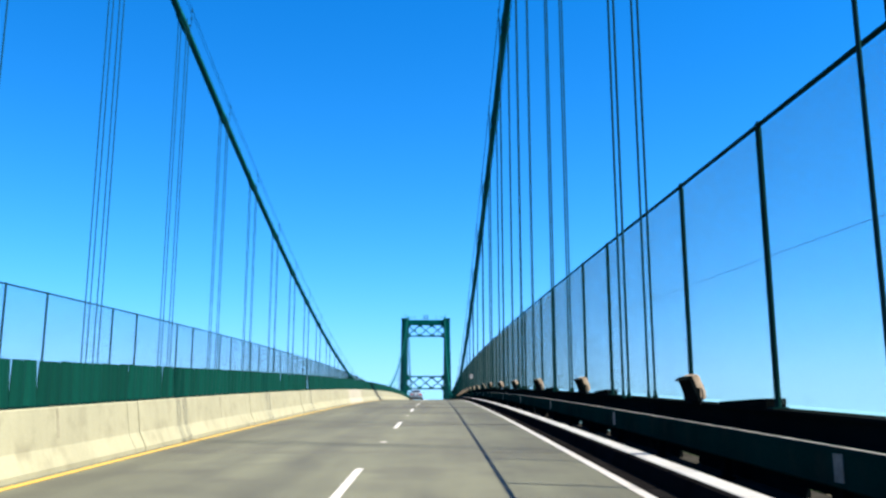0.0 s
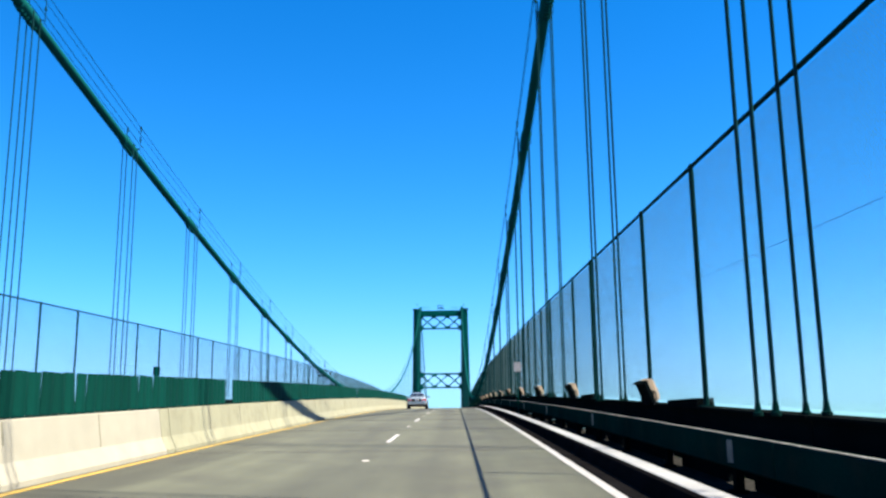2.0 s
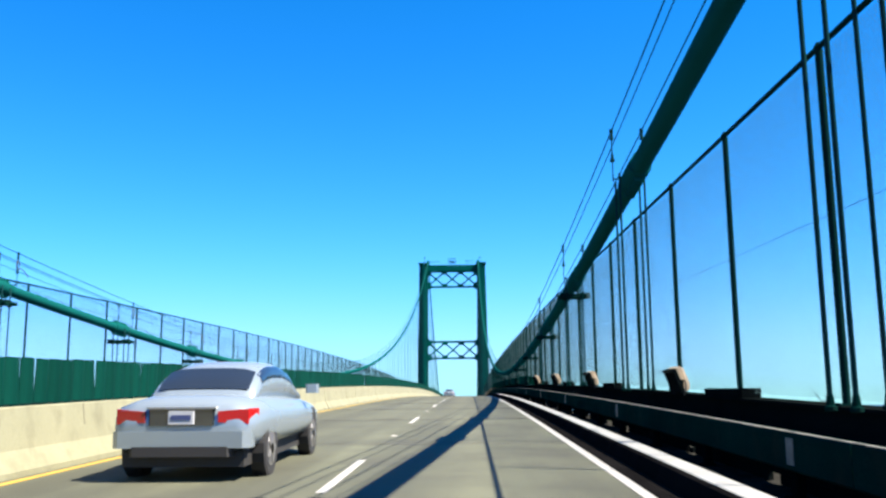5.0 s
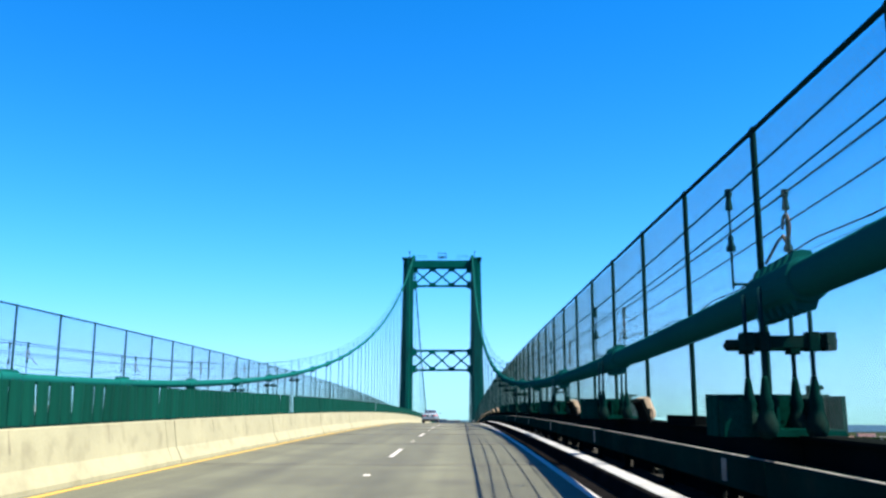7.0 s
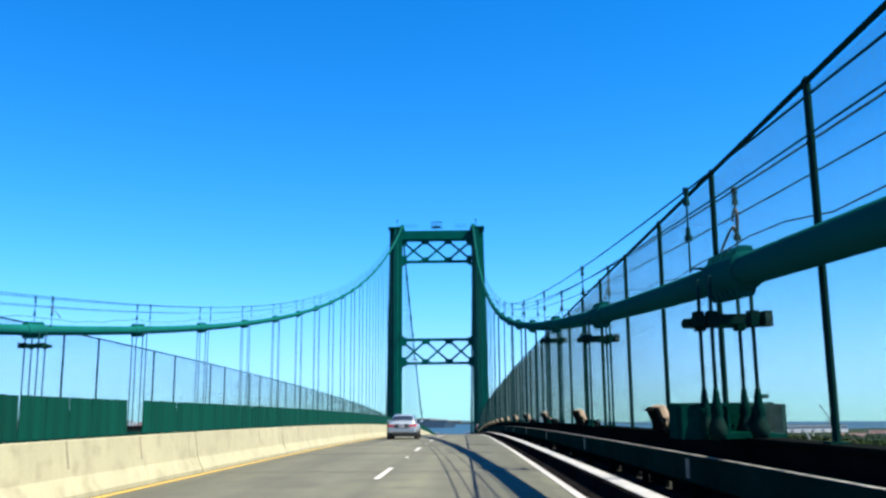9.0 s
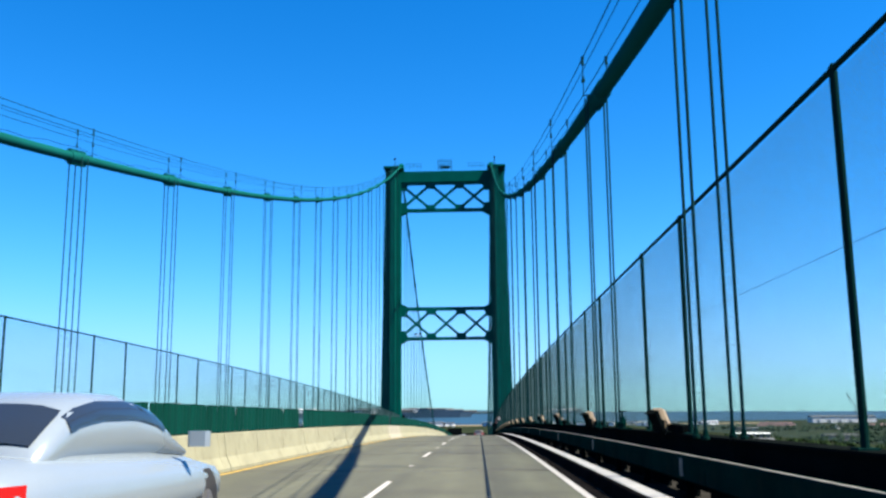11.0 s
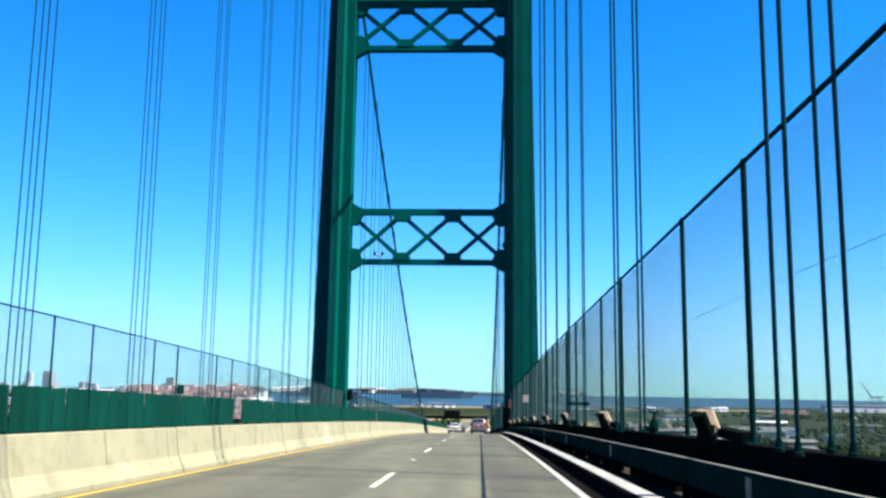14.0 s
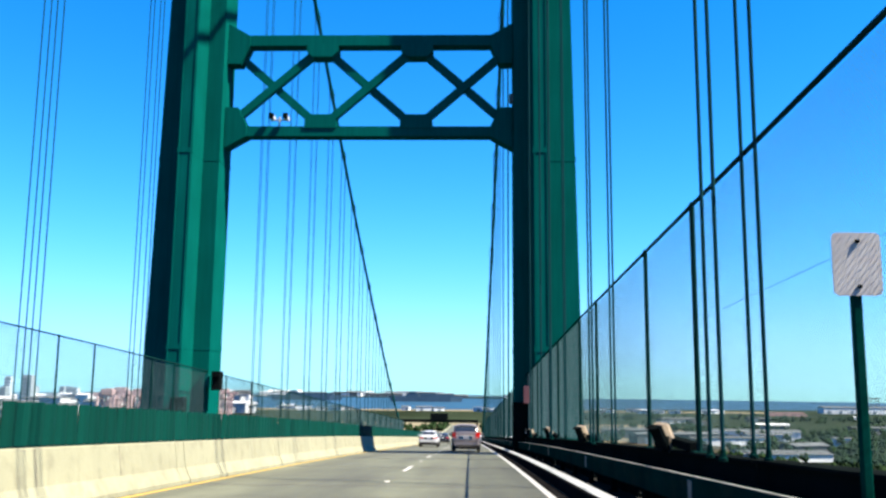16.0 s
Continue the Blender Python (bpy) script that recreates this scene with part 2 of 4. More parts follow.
# ---- mesh building ----
class Shape:
    """Vertices and faces of one mesh, gathered from simple solids."""

    def __init__(self):
        self.v, self.f = [], []

    def add(self, verts, faces):
        n = len(self.v)
        self.v += [tuple(p) for p in verts]
        self.f += [tuple(n + i for i in f) for f in faces]
        return self

    def prism(self, ring0, ring1):
        n = len(ring0)
        faces = [(i, (i + 1) % n, n + (i + 1) % n, n + i) for i in range(n)]
        return self.add(list(ring0) + list(ring1), faces + [tuple(range(n))[::-1], tuple(range(n, 2 * n))])

    def box(self, x0, x1, y0, y1, z0, z1, cut=0.0, m=None):
        """A box with its upright edges chamfered by cut."""
        c = cut
        if c:
            o = [(x0 + c, y0), (x1 - c, y0), (x1, y0 + c), (x1, y1 - c), (x1 - c, y1), (x0 + c, y1), (x0, y1 - c), (x0, y0 + c)]
        else:
            o = [(x0, y0), (x1, y0), (x1, y1), (x0, y1)]
        a, b = [Vector((x, y, z0)) for x, y in o], [Vector((x, y, z1)) for x, y in o]
        if m:
            a, b = [m @ p for p in a], [m @ p for p in b]
        return self.prism(a, b)

    def rod(self, p, q, r, n=8, r2=None):
        p, q = Vector(p), Vector(q)
        d = (q - p).normalized()
        u = d.orthogonal().normalized()
        w = d.cross(u)
        ring = [u * math.cos(2 * math.pi * i / n) + w * math.sin(2 * math.pi * i / n) for i in range(n)]
        return self.prism([p + e * r for e in ring], [q + e * (r if r2 is None else r2) for e in ring])

    def bar(self, p, q, wide, deep, up=(0, 0, 1)):
        """A rectangular bar from p to q; wide across, deep along up."""
        p, q = Vector(p), Vector(q)
        d = (q - p).normalized()
        s = d.cross(Vector(up)).normalized() * wide / 2
        t = s.cross(d).normalized() * deep / 2
        o = [-s - t, s - t, s + t, -s + t]
        return self.prism([p + e for e in o], [q + e for e in o])

    def sweep(self, points, r, n=10):
        """A round tube along points."""
        rings = []
        for i, p in enumerate(points):
            d = (Vector(points[min(i + 1, len(points) - 1)]) - Vector(points[max(i - 1, 0)])).normalized()
            u = d.cross(Vector((1, 0, 0))).normalized() if abs(d.x) < 0.9 else d.orthogonal().normalized()
            w = d.cross(u)
            rings.append([Vector(p) + (u * math.cos(2 * math.pi * k / n) + w * math.sin(2 * math.pi * k / n)) * r for k in range(n)])
        faces = [(i * n + k, i * n + (k + 1) % n, (i + 1) * n + (k + 1) % n, (i + 1) * n + k) for i in range(len(points) - 1) for k in range(n)]
        faces += [tuple(range(n))[::-1], tuple((len(points) - 1) * n + k for k in range(n))]
        return self.add([p for ring in rings for p in ring], faces)

    def strip(self, section, ys, base, closed=True):
        """A profile of (x, z) carried along ys, its height following base(y)."""
        n = len(section)
        verts = [(x, y, z + base(y)) for y in ys for x, z in section]
        faces = [(i * n + k, i * n + (k + 1) % n, (i + 1) * n + (k + 1) % n, (i + 1) * n + k) for i in range(len(ys) - 1) for k in range(n)]
        faces += [tuple(range(n))[::-1], tuple((len(ys) - 1) * n + k for k in range(n))]
        return self.add(verts, faces)

    def mesh(self, name, material, smooth=False):
        me = bpy.data.meshes.new(name)
        me.from_pydata(self.v, [], self.f)
        bm = bmesh.new()
        bm.from_mesh(me)
        bmesh.ops.recalc_face_normals(bm, faces=bm.faces)
        bm.to_mesh(me)
        bm.free()
        me.materials.append(material)
        if smooth:
            me.shade_smooth()
        me.update()
        return me


def thing(name, place, label, category, group="", kind=""):
    ob = new(name)
    ob.empty_display_size = 0.2
    ob.location = place
    return tagged(ob, label, category, group, kind)


def part(name, data, parent, label="", place=(0, 0, 0), turn=None, scale=None, kind=""):
    """One mesh as a part under a thing or a part, at a place measured from it."""
    ob = new(name, data)
    ob.parent = parent
    ob.location = place
    if turn:
        ob.rotation_euler = turn
    if scale:
        ob.scale = scale
    return tagged(ob, label, kind=kind)


def solid(name, data, label, category, kind="", group="", place=(0, 0, 0)):
    ob = new(name, data)
    ob.location = place
    return tagged(ob, label, category, group, kind)


# ---- the bridge's lines ----
PANEL, TOWER, SIDE = 9.525, 231.74, 154.0
CABLE_X, ROPE_X, FENCE_X, FENCE_TOPS = 8.75, 8.66, 8.94, {1: 4.31, -1: 4.37}
CREST = 0.0001325
SAG_LOW, SAG = 2.0, {1: 0.00081, -1: 0.00078}


def deck(y):
    a = abs(y)
    return -CREST * a * a if a < TOWER else -CREST * TOWER * TOWER - 2 * CREST * TOWER * (a - TOWER)


def cable(y):
    a, sag = abs(y), SAG[1 if y > 0 else -1]
    if a <= TOWER:
        return SAG_LOW + sag * a * a
    u = (a - TOWER) / SIDE
    top, foot = SAG_LOW + sag * TOWER * TOWER, deck(TOWER + SIDE) + 0.6
    return top + (foot - top) * u - 4 * 4.0 * u * (1 - u)


def steps(a, b, d):
    n = max(1, round((b - a) / d))
    return [a + (b - a) * i / n for i in range(n + 1)]


BACK, FRONT = -238.125, 400.05


# ---- deck, lines, kerbs, barrier ----
YS = steps(BACK, FRONT, PANEL / 3)
roadway = solid("road", Shape().strip([(-8.14, -0.3), (-8.14, 0), (8.14, 0), (8.14, -0.3)], YS, deck).mesh("road", M["road"]), "worn grey concrete bridge deck with transverse joints", "road", "structure")
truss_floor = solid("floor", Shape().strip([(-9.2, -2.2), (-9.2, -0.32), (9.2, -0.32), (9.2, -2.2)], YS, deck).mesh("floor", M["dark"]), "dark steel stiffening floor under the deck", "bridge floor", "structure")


def line_mesh(name, x, w, material, y0, y1, lift):
    ys = steps(y0, y1, PANEL / 3)
    return Shape().strip([(x - w / 2, lift - 0.004), (x - w / 2, lift), (x + w / 2, lift), (x + w / 2, lift - 0.004)], ys, deck).mesh(name, material)


solid("trim", line_mesh("trim", 7.35, 0.13, M["white_line"], BACK, FRONT, 0.005), "solid white edge line beside the kerb", "road line", "structure")
solid("trim", line_mesh("trim", 0.02, 0.13, M["yellow_line"], BACK, FRONT, 0.005), "solid yellow line beside the median barrier", "road line", "structure")
solid("trim", line_mesh("trim", -7.35, 0.13, M["white_line"], BACK, FRONT, 0.005), "solid white edge line of the far carriageway", "road line", "structure")
solid("trim", line_mesh("trim", -0.94, 0.13, M["yellow_line"], BACK, FRONT, 0.005), "solid yellow line of the far carriageway", "road line", "structure")


# lane dashes on both carriageways
dash_a = line_mesh("lane_dash", 0, 0.11, M["white_line"], -1.83, 1.83, 0.006)
lane_marks = thing("road_marking", (0, 0, 0), "broken white lane line on the deck", "lane line", kind="structure")
y = -178.05
while y < 330:
    c = y + 1.8
    slope = -math.atan((deck(c - 1) - deck(c + 1)) / 2)
    for x in (3.95, -4.2):
        part("lane_dash", dash_a, lane_marks, place=(x, c, deck(c)), turn=(slope, 0, 0))
    y += 14.26

# raised reflective studs between the dashes
stud = Shape().prism([Vector(p) for p in ((-0.06, -0.06, 0), (0.06, -0.06, 0), (0.06, 0.06, 0), (-0.06, 0.06, 0))], [Vector(p) for p in ((-0.05, -0.025, 0.018), (0.05, -0.025, 0.018), (0.05, 0.025, 0.018), (-0.05, 0.025, 0.018))]).mesh("road_stud", M["white_line"])
y = -178.05 + 3.66 + 5.3
while y < 330:
    for x in (3.95, -4.2):
        part("road_stud", stud, lane_marks, place=(x + 0.02, y, deck(y) + 0.001))
    y += 14.26

# joints across the deck at every panel point: a recessed dark pair of lines
joint = Shape()
for dy in (-0.2, 0.2):
    joint.box(-7.45, 7.45, dy - 0.018, dy + 0.018, -0.002, 0.0042)
joint = joint.mesh("deck_joint", M["joint"])
deck_joints = thing("road_joint", (0, 0, 0), "narrow dark expansion joints across the deck", "deck joint", kind="structure")
for i in range(-24, 42):
    yy = i * PANEL
    part("deck_joint", joint, deck_joints, place=(0, yy, deck(yy)), turn=(-math.atan((deck(yy - 1) - deck(yy + 1)) / 2), 0, 0))

# black strips between the edge lines and the kerbs, painting the shade there
for side in (1, -1):
    solid("trim", line_mesh("trim", side * 7.545, 0.25, M["kerb_shade"], BACK, FRONT, 0.004), "black strip along the kerb, painted as its shade", "gutter", "structure")

# raised kerb walks on both sides
for side in (1, -1):
    sec = [(7.68, 0), (7.69, 0.02), (7.76, 0.185), (7.79, 0.2), (8.12, 0.2), (8.14, 0.18), (8.14, 0)]
    k = Shape().strip([(side * x, z) for x, z in sec], YS, deck)
    # the kerb body's black paints in the shade of its face
    kerb = solid("kerb", k.mesh("kerb", M["kerb_shade"]), "concrete kerb, its face painted black as shade, with a pale worn top", "kerb", "structure")
    cap = Shape().strip([(side * x, z) for x, z in ((7.825, 0.198), (7.84, 0.207), (8.08, 0.207), (8.095, 0.198))], YS, deck)
    part("kerb_top", cap.mesh("kerb_top", M["kerb"]), kerb, "pale worn concrete top")
    w = Shape().strip([(side * x, z) for x, z in ((8.15, -0.3), (8.15, 0.05), (9.18, 0.05), (9.18, -0.3))], YS, deck)
    # shade behind the kerb is in this floor's dark colour
    solid("floor", w.mesh("floor", M["gutter"]), "gritty sunken gutter walk behind the kerb, darkened as in shade", "gutter walk", "structure")

# ---- median barrier: safety-shaped blocks, one to a panel, with thin seams ----
BX = -0.46
half = [(0.3, 0), (0.3, 0.075), (0.175, 0.33), (0.1, 0.865), (0.085, 0.88)]
profile = [(BX + x, z) for x, z in half] + [(BX - x, z) for x, z in reversed(half)]
median = thing("wall_median", (0, 0, 0), "weathered tan concrete median barrier", "median barrier", kind="structure")
for i in range(-24, 42):
    y0 = i * PANEL
    blk = Shape().strip(profile, steps(y0 + 0.29, y0 + PANEL - 0.29, 3.0), deck)
    part("barrier_block", blk.mesh("barrier_block", M["patch"] if i in (13, -14) else M["concrete"]), median)
    slim = [(BX + (x - BX) * 0.98, z * 0.995) for x, z in profile]
    part("barrier_block", Shape().strip(slim, steps(y0 - 0.26, y0 + 0.26, 0.52), deck).mesh("barrier_block", M["concrete"]), median)

# shallow control joints between the blocks' ends
crack = [(BX + 0.1785, 0.335), (BX + 0.1035, 0.862), (BX + 0.0995, 0.862), (BX + 0.1745, 0.335)]
rnd = random.Random(3)
for i in range(-24, 42):
    for k in (1, 2):
        yy = i * PANEL + k * PANEL / 3 + rnd.uniform(-0.15, 0.15)
        low = rnd.choice((0.34, 0.45, 0.55, 0.34))
        sec = [(x + (low - 0.335) * (-0.1423 if z < 0.5 else 0.0), low if z < 0.5 else z) for x, z in crack]
        part("control_joint", Shape().strip(sec, [yy, yy + rnd.uniform(0.035, 0.07)], deck).mesh("control_joint", M["seam"]), median)

# a square of fresh white paint over an old scrawl
coat = [(BX + 0.303, 0.06), (BX + 0.303, 0.078), (BX + 0.179, 0.331), (BX + 0.112, 0.8), (BX + 0.106, 0.8), (BX + 0.17, 0.33), (BX + 0.294, 0.075), (BX + 0.294, 0.06)]
part("paint_patch", Shape().strip(coat, [169.3, 170.6], deck).mesh("paint_patch", M["patch"]), median, "square of fresh white paint")

# ---- towers ----
BASE, OFF = -62.0, 0.27


def leg_section(side, z, y):
    """Stepped cruciform outline of a leg at a height: a wide core and a pilaster in front and behind."""
    k = (45.0 - z) / 51.0
    inner, outer = 8.27 + OFF + 0.08 * k, 11.2 + OFF + 0.95 * k
    p0, p1 = inner + 0.95, inner + 1.8
    core, pil = 1.2, 3.2
    o = [(inner, -core), (p0, -core), (p0, -pil), (p1, -pil), (p1, -core), (outer, -core), (outer, core), (p1, core), (p1, pil), (p0, pil), (p0, core), (inner, core)]
    return [Vector((side * a, b, z)) for a, b in o]


def truss(bay, z0, z1, half_w, top_deep, low_deep):
    """Chords, three crossed braces and gussets between the legs."""
    part("chord", Shape().box(-half_w, half_w, -0.45, 0.45, z1 - top_deep, z1).mesh("chord", M["green"]), bay)
    part("chord", Shape().box(-half_w, half_w, -0.45, 0.45, z0, z0 + low_deep).mesh("chord", M["green"]), bay)
    w = 2 * half_w / 3
    lo, hi = z0 + low_deep, z1 - top_deep
    for j in range(3):
        x0, x1 = -half_w + j * w, -half_w + (j + 1) * w
        for k, (a, b) in enumerate((((x0, lo), (x1, hi)), ((x0, hi), (x1, lo)))):
            yy = 0.12 if k else -0.12
            part("brace", Shape().bar((a[0], yy, a[1]), (b[0], yy, b[1]), 0.46, 0.4, up=(0, 1, 0)).mesh("brace", M["green"]), bay)
    for j in range(4):
        x = -half_w + j * w
        for z, s in ((lo, 1), (hi, -1)):
            if j in (0, 3):
                e = 1 if j == 0 else -1
                o = [(x, z - s * 1.35), (x + e * 1.3, z - s * 0.6), (x + e * 1.3, z), (x + e * 0.75, z + s * 1.15), (x, z + s * 1.15)]
            else:
                o = [(x - 0.95, z - s * 0.1), (x + 0.95, z - s * 0.1), (x + 0.95, z + s * 0.35), (x + 0.62, z + s * 0.72), (x - 0.62, z + s * 0.72), (x - 0.95, z + s * 0.35)]
            g = Shape().prism([Vector((a, -0.52, b)) for a, b in o], [Vector((a, 0.52, b)) for a, b in o])
            part("gusset", g.mesh("gusset", M["green"]), bay)


def build_tower(yc):
    tower = thing("bridge_tower", (-OFF, yc, BASE), "tall green painted steel suspension bridge tower with crossed bracing", "bridge tower")
    up = Vector((0, 0, -BASE))
    for side in (1, -1):
        s = Shape()
        s.prism([p + up for p in leg_section(side, BASE, 0)], [p + up for p in leg_section(side, 44.2, 0)])
        leg = part("leg", s.mesh("leg", M["green"]), tower)
        # welded ribs on both faces and splice collars
        for f in (0.1, 0.9):
            for fy in (-1, 1):
                ends = []
                for z in (BASE, 44.0):
                    k = (45.0 - z) / 51.0
                    a, b = 9.22 + OFF + 0.08 * k, 10.07 + OFF + 0.08 * k
                    ends.append(Vector((side * (a + (b - a) * f), fy * 3.22, z - BASE)))
                part("rib", Shape().bar(ends[0], ends[1], 0.06, 0.04, up=(0, 1, 0)).mesh("rib", M["green"]), leg)
        for z in (-1.5, 9.5, 21.0, 32.0):
            o = leg_section(side, z, 0)
            c = sum(o, Vector()) / len(o)
            ring0 = [c + (p - c) * 1.012 + up for p in o]
            ring1 = [p + Vector((0, 0, 0.28)) for p in ring0]
            part("splice_collar", Shape().prism(ring0, ring1).mesh("splice_collar", M["green"]), leg)
        cap = Shape().box(side * 10.0 - 1.75, side * 10.0 + 1.75, -3.3, 3.3, 44.2 - BASE, 44.55 - BASE, 0.1)
        part("cap", cap.mesh("cap", M["green"]), tower)
        saddle = Shape()
        sx, sz = side * CABLE_X + OFF, 44.5 - BASE
        rows = [-1.5 + j * 3.0 / 7 for j in range(8)]
        for q in rows:
            h = 1.25 - 0.3 * q * q
            saddle.v += [(sx - 0.45, q, sz), (sx + 0.45, q, sz), (sx + 0.4, q, sz + h), (sx - 0.4, q, sz + h)]
        saddle.f = [(4 * i + k, 4 * i + (k + 1) % 4, 4 * i + 4 + (k + 1) % 4, 4 * i + 4 + k) for i in range(7) for k in range(4)] + [(0, 1, 2, 3), (28, 29, 30, 31)]
        part("saddle", saddle.mesh("saddle", M["green"]), tower)
        beacon = Shape().rod((side * 9.7, -1.2, 44.5 - BASE), (side * 9.7, -1.2, 46.3 - BASE), 0.06).rod((side * 9.7, -1.2, 46.3 - BASE), (side * 9.7, -1.2, 46.7 - BASE), 0.16)
        part("beacon", beacon.mesh("beacon", M["dark"]), tower)
        # railed platform beside the saddle
        rail = Shape()
        x0, x1 = sorted((side * 4.6, side * 7.6))
        for x in steps(x0, x1, 0.75):
            rail.rod((x, -0.9, 44.4 - BASE), (x, -0.9, 45.5 - BASE), 0.03, 6)
        for z in (44.95, 45.5):
            rail.rod((x0, -0.9, z - BASE), (x1, -0.9, z - BASE), 0.03, 6)
        part("handrail", rail.mesh("handrail", M["rope"]), tower)
    part("portal_beam", Shape().box(-8.7, 8.7, -0.8, 0.8, 41.9 - BASE, 44.0 - BASE).mesh("portal_beam", M["green"]), tower)
    upper = part("cross_frame", Shape().box(-8.6, 8.6, -0.42, 0.42, 41.8 - BASE, 41.92 - BASE).mesh("cross_frame", M["green"]), tower)
    truss(upper, 36.05 - BASE, 42.0 - BASE, 8.25 + OFF, 0.5, 0.6)
    lower = part("cross_frame", Shape().box(-8.65, 8.65, -0.42, 0.42, 17.45 - BASE, 17.51 - BASE).mesh("cross_frame", M["green"]), tower)
    truss(lower, 11.22 - BASE, 17.45 - BASE, 8.28 + OFF, 0.6, 0.6)
    part("portal_beam", Shape().box(-8.6, 8.6, -0.9, 0.9, -12.5 - BASE, -9.2 - BASE).mesh("portal_beam", M["green"]), tower)
    # caged maintenance platform on the top beam
    cage = Shape()
    for x in steps(-1.3, 1.3, 0.65):
        cage.rod((x, -0.6, 44.4 - BASE), (x, -0.6, 46.3 - BASE), 0.04, 6).rod((x, 0.6, 44.4 - BASE), (x, 0.6, 46.3 - BASE), 0.04, 6)
    for z in (44.9, 45.4, 46.3):
        for yy in (-0.6, 0.6):
            cage.rod((-1.3, yy, z - BASE), (1.3, yy, z - BASE), 0.04, 6)
    cage.box(-0.9, 0.9, -0.5, 0.5, 44.8 - BASE, 45.1 - BASE)
    part("platform_cage", cage.mesh("platform_cage", M["rope"]), tower, kind="stuff")
    for side in (1, -1):
        s = Shape().prism([p + up for p in leg_section(side, BASE, 0)], [p + up + Vector((0, 0, 6)) for p in leg_section(side, BASE, 0)])
        s.v = [(x * 1.0, yv * 1.6, z) for x, yv, z in s.v]
        part("pier", s.mesh("pier", M["concrete"]), tower, "grey concrete pier")
    return tower


tower_ahead = build_tower(TOWER)
tower_behind = copy_thing(tower_ahead, Matrix.Translation((-OFF, -TOWER, BASE)))
# anchor pier where the far side span ends
yb = TOWER + SIDE + 8
bent = Shape().box(-9.6, 9.6, yb - 3, yb + 3, BASE, deck(yb) - 2.2, 0.3)
solid("anchor_pier", bent.mesh("anchor_pier", M["concrete"]), "massive grey concrete cable anchor pier", "anchor pier")


# ---- main cables with hand ropes ----
CAB_YS = steps(-TOWER, TOWER, 4.0)
SIDE_YS = steps(TOWER, TOWER + SIDE, 5.0)
for side in (1, -1):
    x = side * CABLE_X
    main = thing("main_cable", (x, 0, cable(0)), "thick green wrapped main suspension cable", "suspension cable", "main cables")
    z0 = cable(0)
    pts = [(0, y, cable(y) - z0) for y in CAB_YS]
    part("wrapped_cable", Shape().sweep(pts, 0.178, 14).mesh("wrapped_cable", M["cable"], True), main)
    part("wrapped_cable", Shape().sweep([(-0.45 * (y - TOWER) / SIDE - 0.12 if side < 0 else 0, y, cable(y) - z0) for y in SIDE_YS], 0.178, 12).mesh("wrapped_cable", M["cable"], True), main)
    for dx in (-0.3, 0.3):
        for up, r in ((1.13, 0.013), (0.81, 0.01)):
            part("hand_rope", Shape().sweep([(dx, y, cable(y) - z0 + up) for y in CAB_YS[1:-1]], r, 5).mesh("hand_rope", M["rope"]), main)
    sag = [(0.3 * side, y, cable(y) - z0 + 0.5 - 0.16 * math.sin(math.pi * (y % PANEL) / PANEL) + 0.04 * math.sin(y * 2.3)) for y in steps(-TOWER + 4, TOWER - 4, 1.2)]
    part("electric_wire", Shape().sweep(sag, 0.009, 5).mesh("electric_wire", M["dark"]), main)

# ---- suspenders: cable band, four ropes, sockets; spreader and anchor box near mid-span ----
def lathe(profile, n, lug=0.0):
    """A ring profile of (y, radius, lugged) turned round the y axis as one skin, with bolt lugs above and below."""
    s = Shape()
    for yy, r, lugged in profile:
        for k in range(n):
            a = 2 * math.pi * (k + 0.5) / n
            q = r + (lug if lugged and abs(math.cos(a)) < 0.3 else 0.0)
            s.v.append((q * math.cos(a), yy, q * math.sin(a)))
    m = len(profile)
    s.f = [(i * n + k, i * n + (k + 1) % n, (i + 1) * n + (k + 1) % n, (i + 1) * n + k) for i in range(m - 1) for k in range(n)]
    s.f += [tuple(range(n)), tuple((m - 1) * n + k for k in range(n))]
    return s


rings = [(-0.64, 0.18, 0), (-0.63, 0.21, 0)]
for yy in (-0.5, -0.3, -0.1, 0.1, 0.3, 0.5):
    rings += [(yy - 0.05, 0.216, 0), (yy - 0.048, 0.216, 1), (yy + 0.048, 0.216, 1), (yy + 0.05, 0.216, 0)]
rings += [(0.63, 0.21, 0), (0.64, 0.18, 0)]
band = lathe(rings, 22, 0.07).mesh("cable_band", M["cable"])
rope_unit = Shape().rod((0, 0, 0), (0, 0, 1), 0.022, 7).mesh("rope", M["rope"], True)


def turned(profile, n):
    """A profile of (z, radius) turned round the z axis as one skin."""
    s = Shape()
    for z, r in profile:
        s.v += [(r * math.cos(2 * math.pi * k / n), r * math.sin(2 * math.pi * k / n), z) for k in range(n)]
    m = len(profile)
    s.f = [(i * n + k, i * n + (k + 1) % n, (i + 1) * n + (k + 1) % n, (i + 1) * n + k) for i in range(m - 1) for k in range(n)]
    s.f += [tuple(range(n)), tuple((m - 1) * n + k for k in range(n))]
    return s


# teardrop socket: a round pod with a slim cone up to the rope
prof = [(-0.2, 0.025), (-0.18, 0.07), (-0.12, 0.1), (-0.05, 0.1), (0.02, 0.075), (0.08, 0.06), (0.12, 0.07), (0.2, 0.05), (0.34, 0.032), (0.38, 0.026)]
socket = turned(prof, 16).mesh("socket", M["rail"], True)
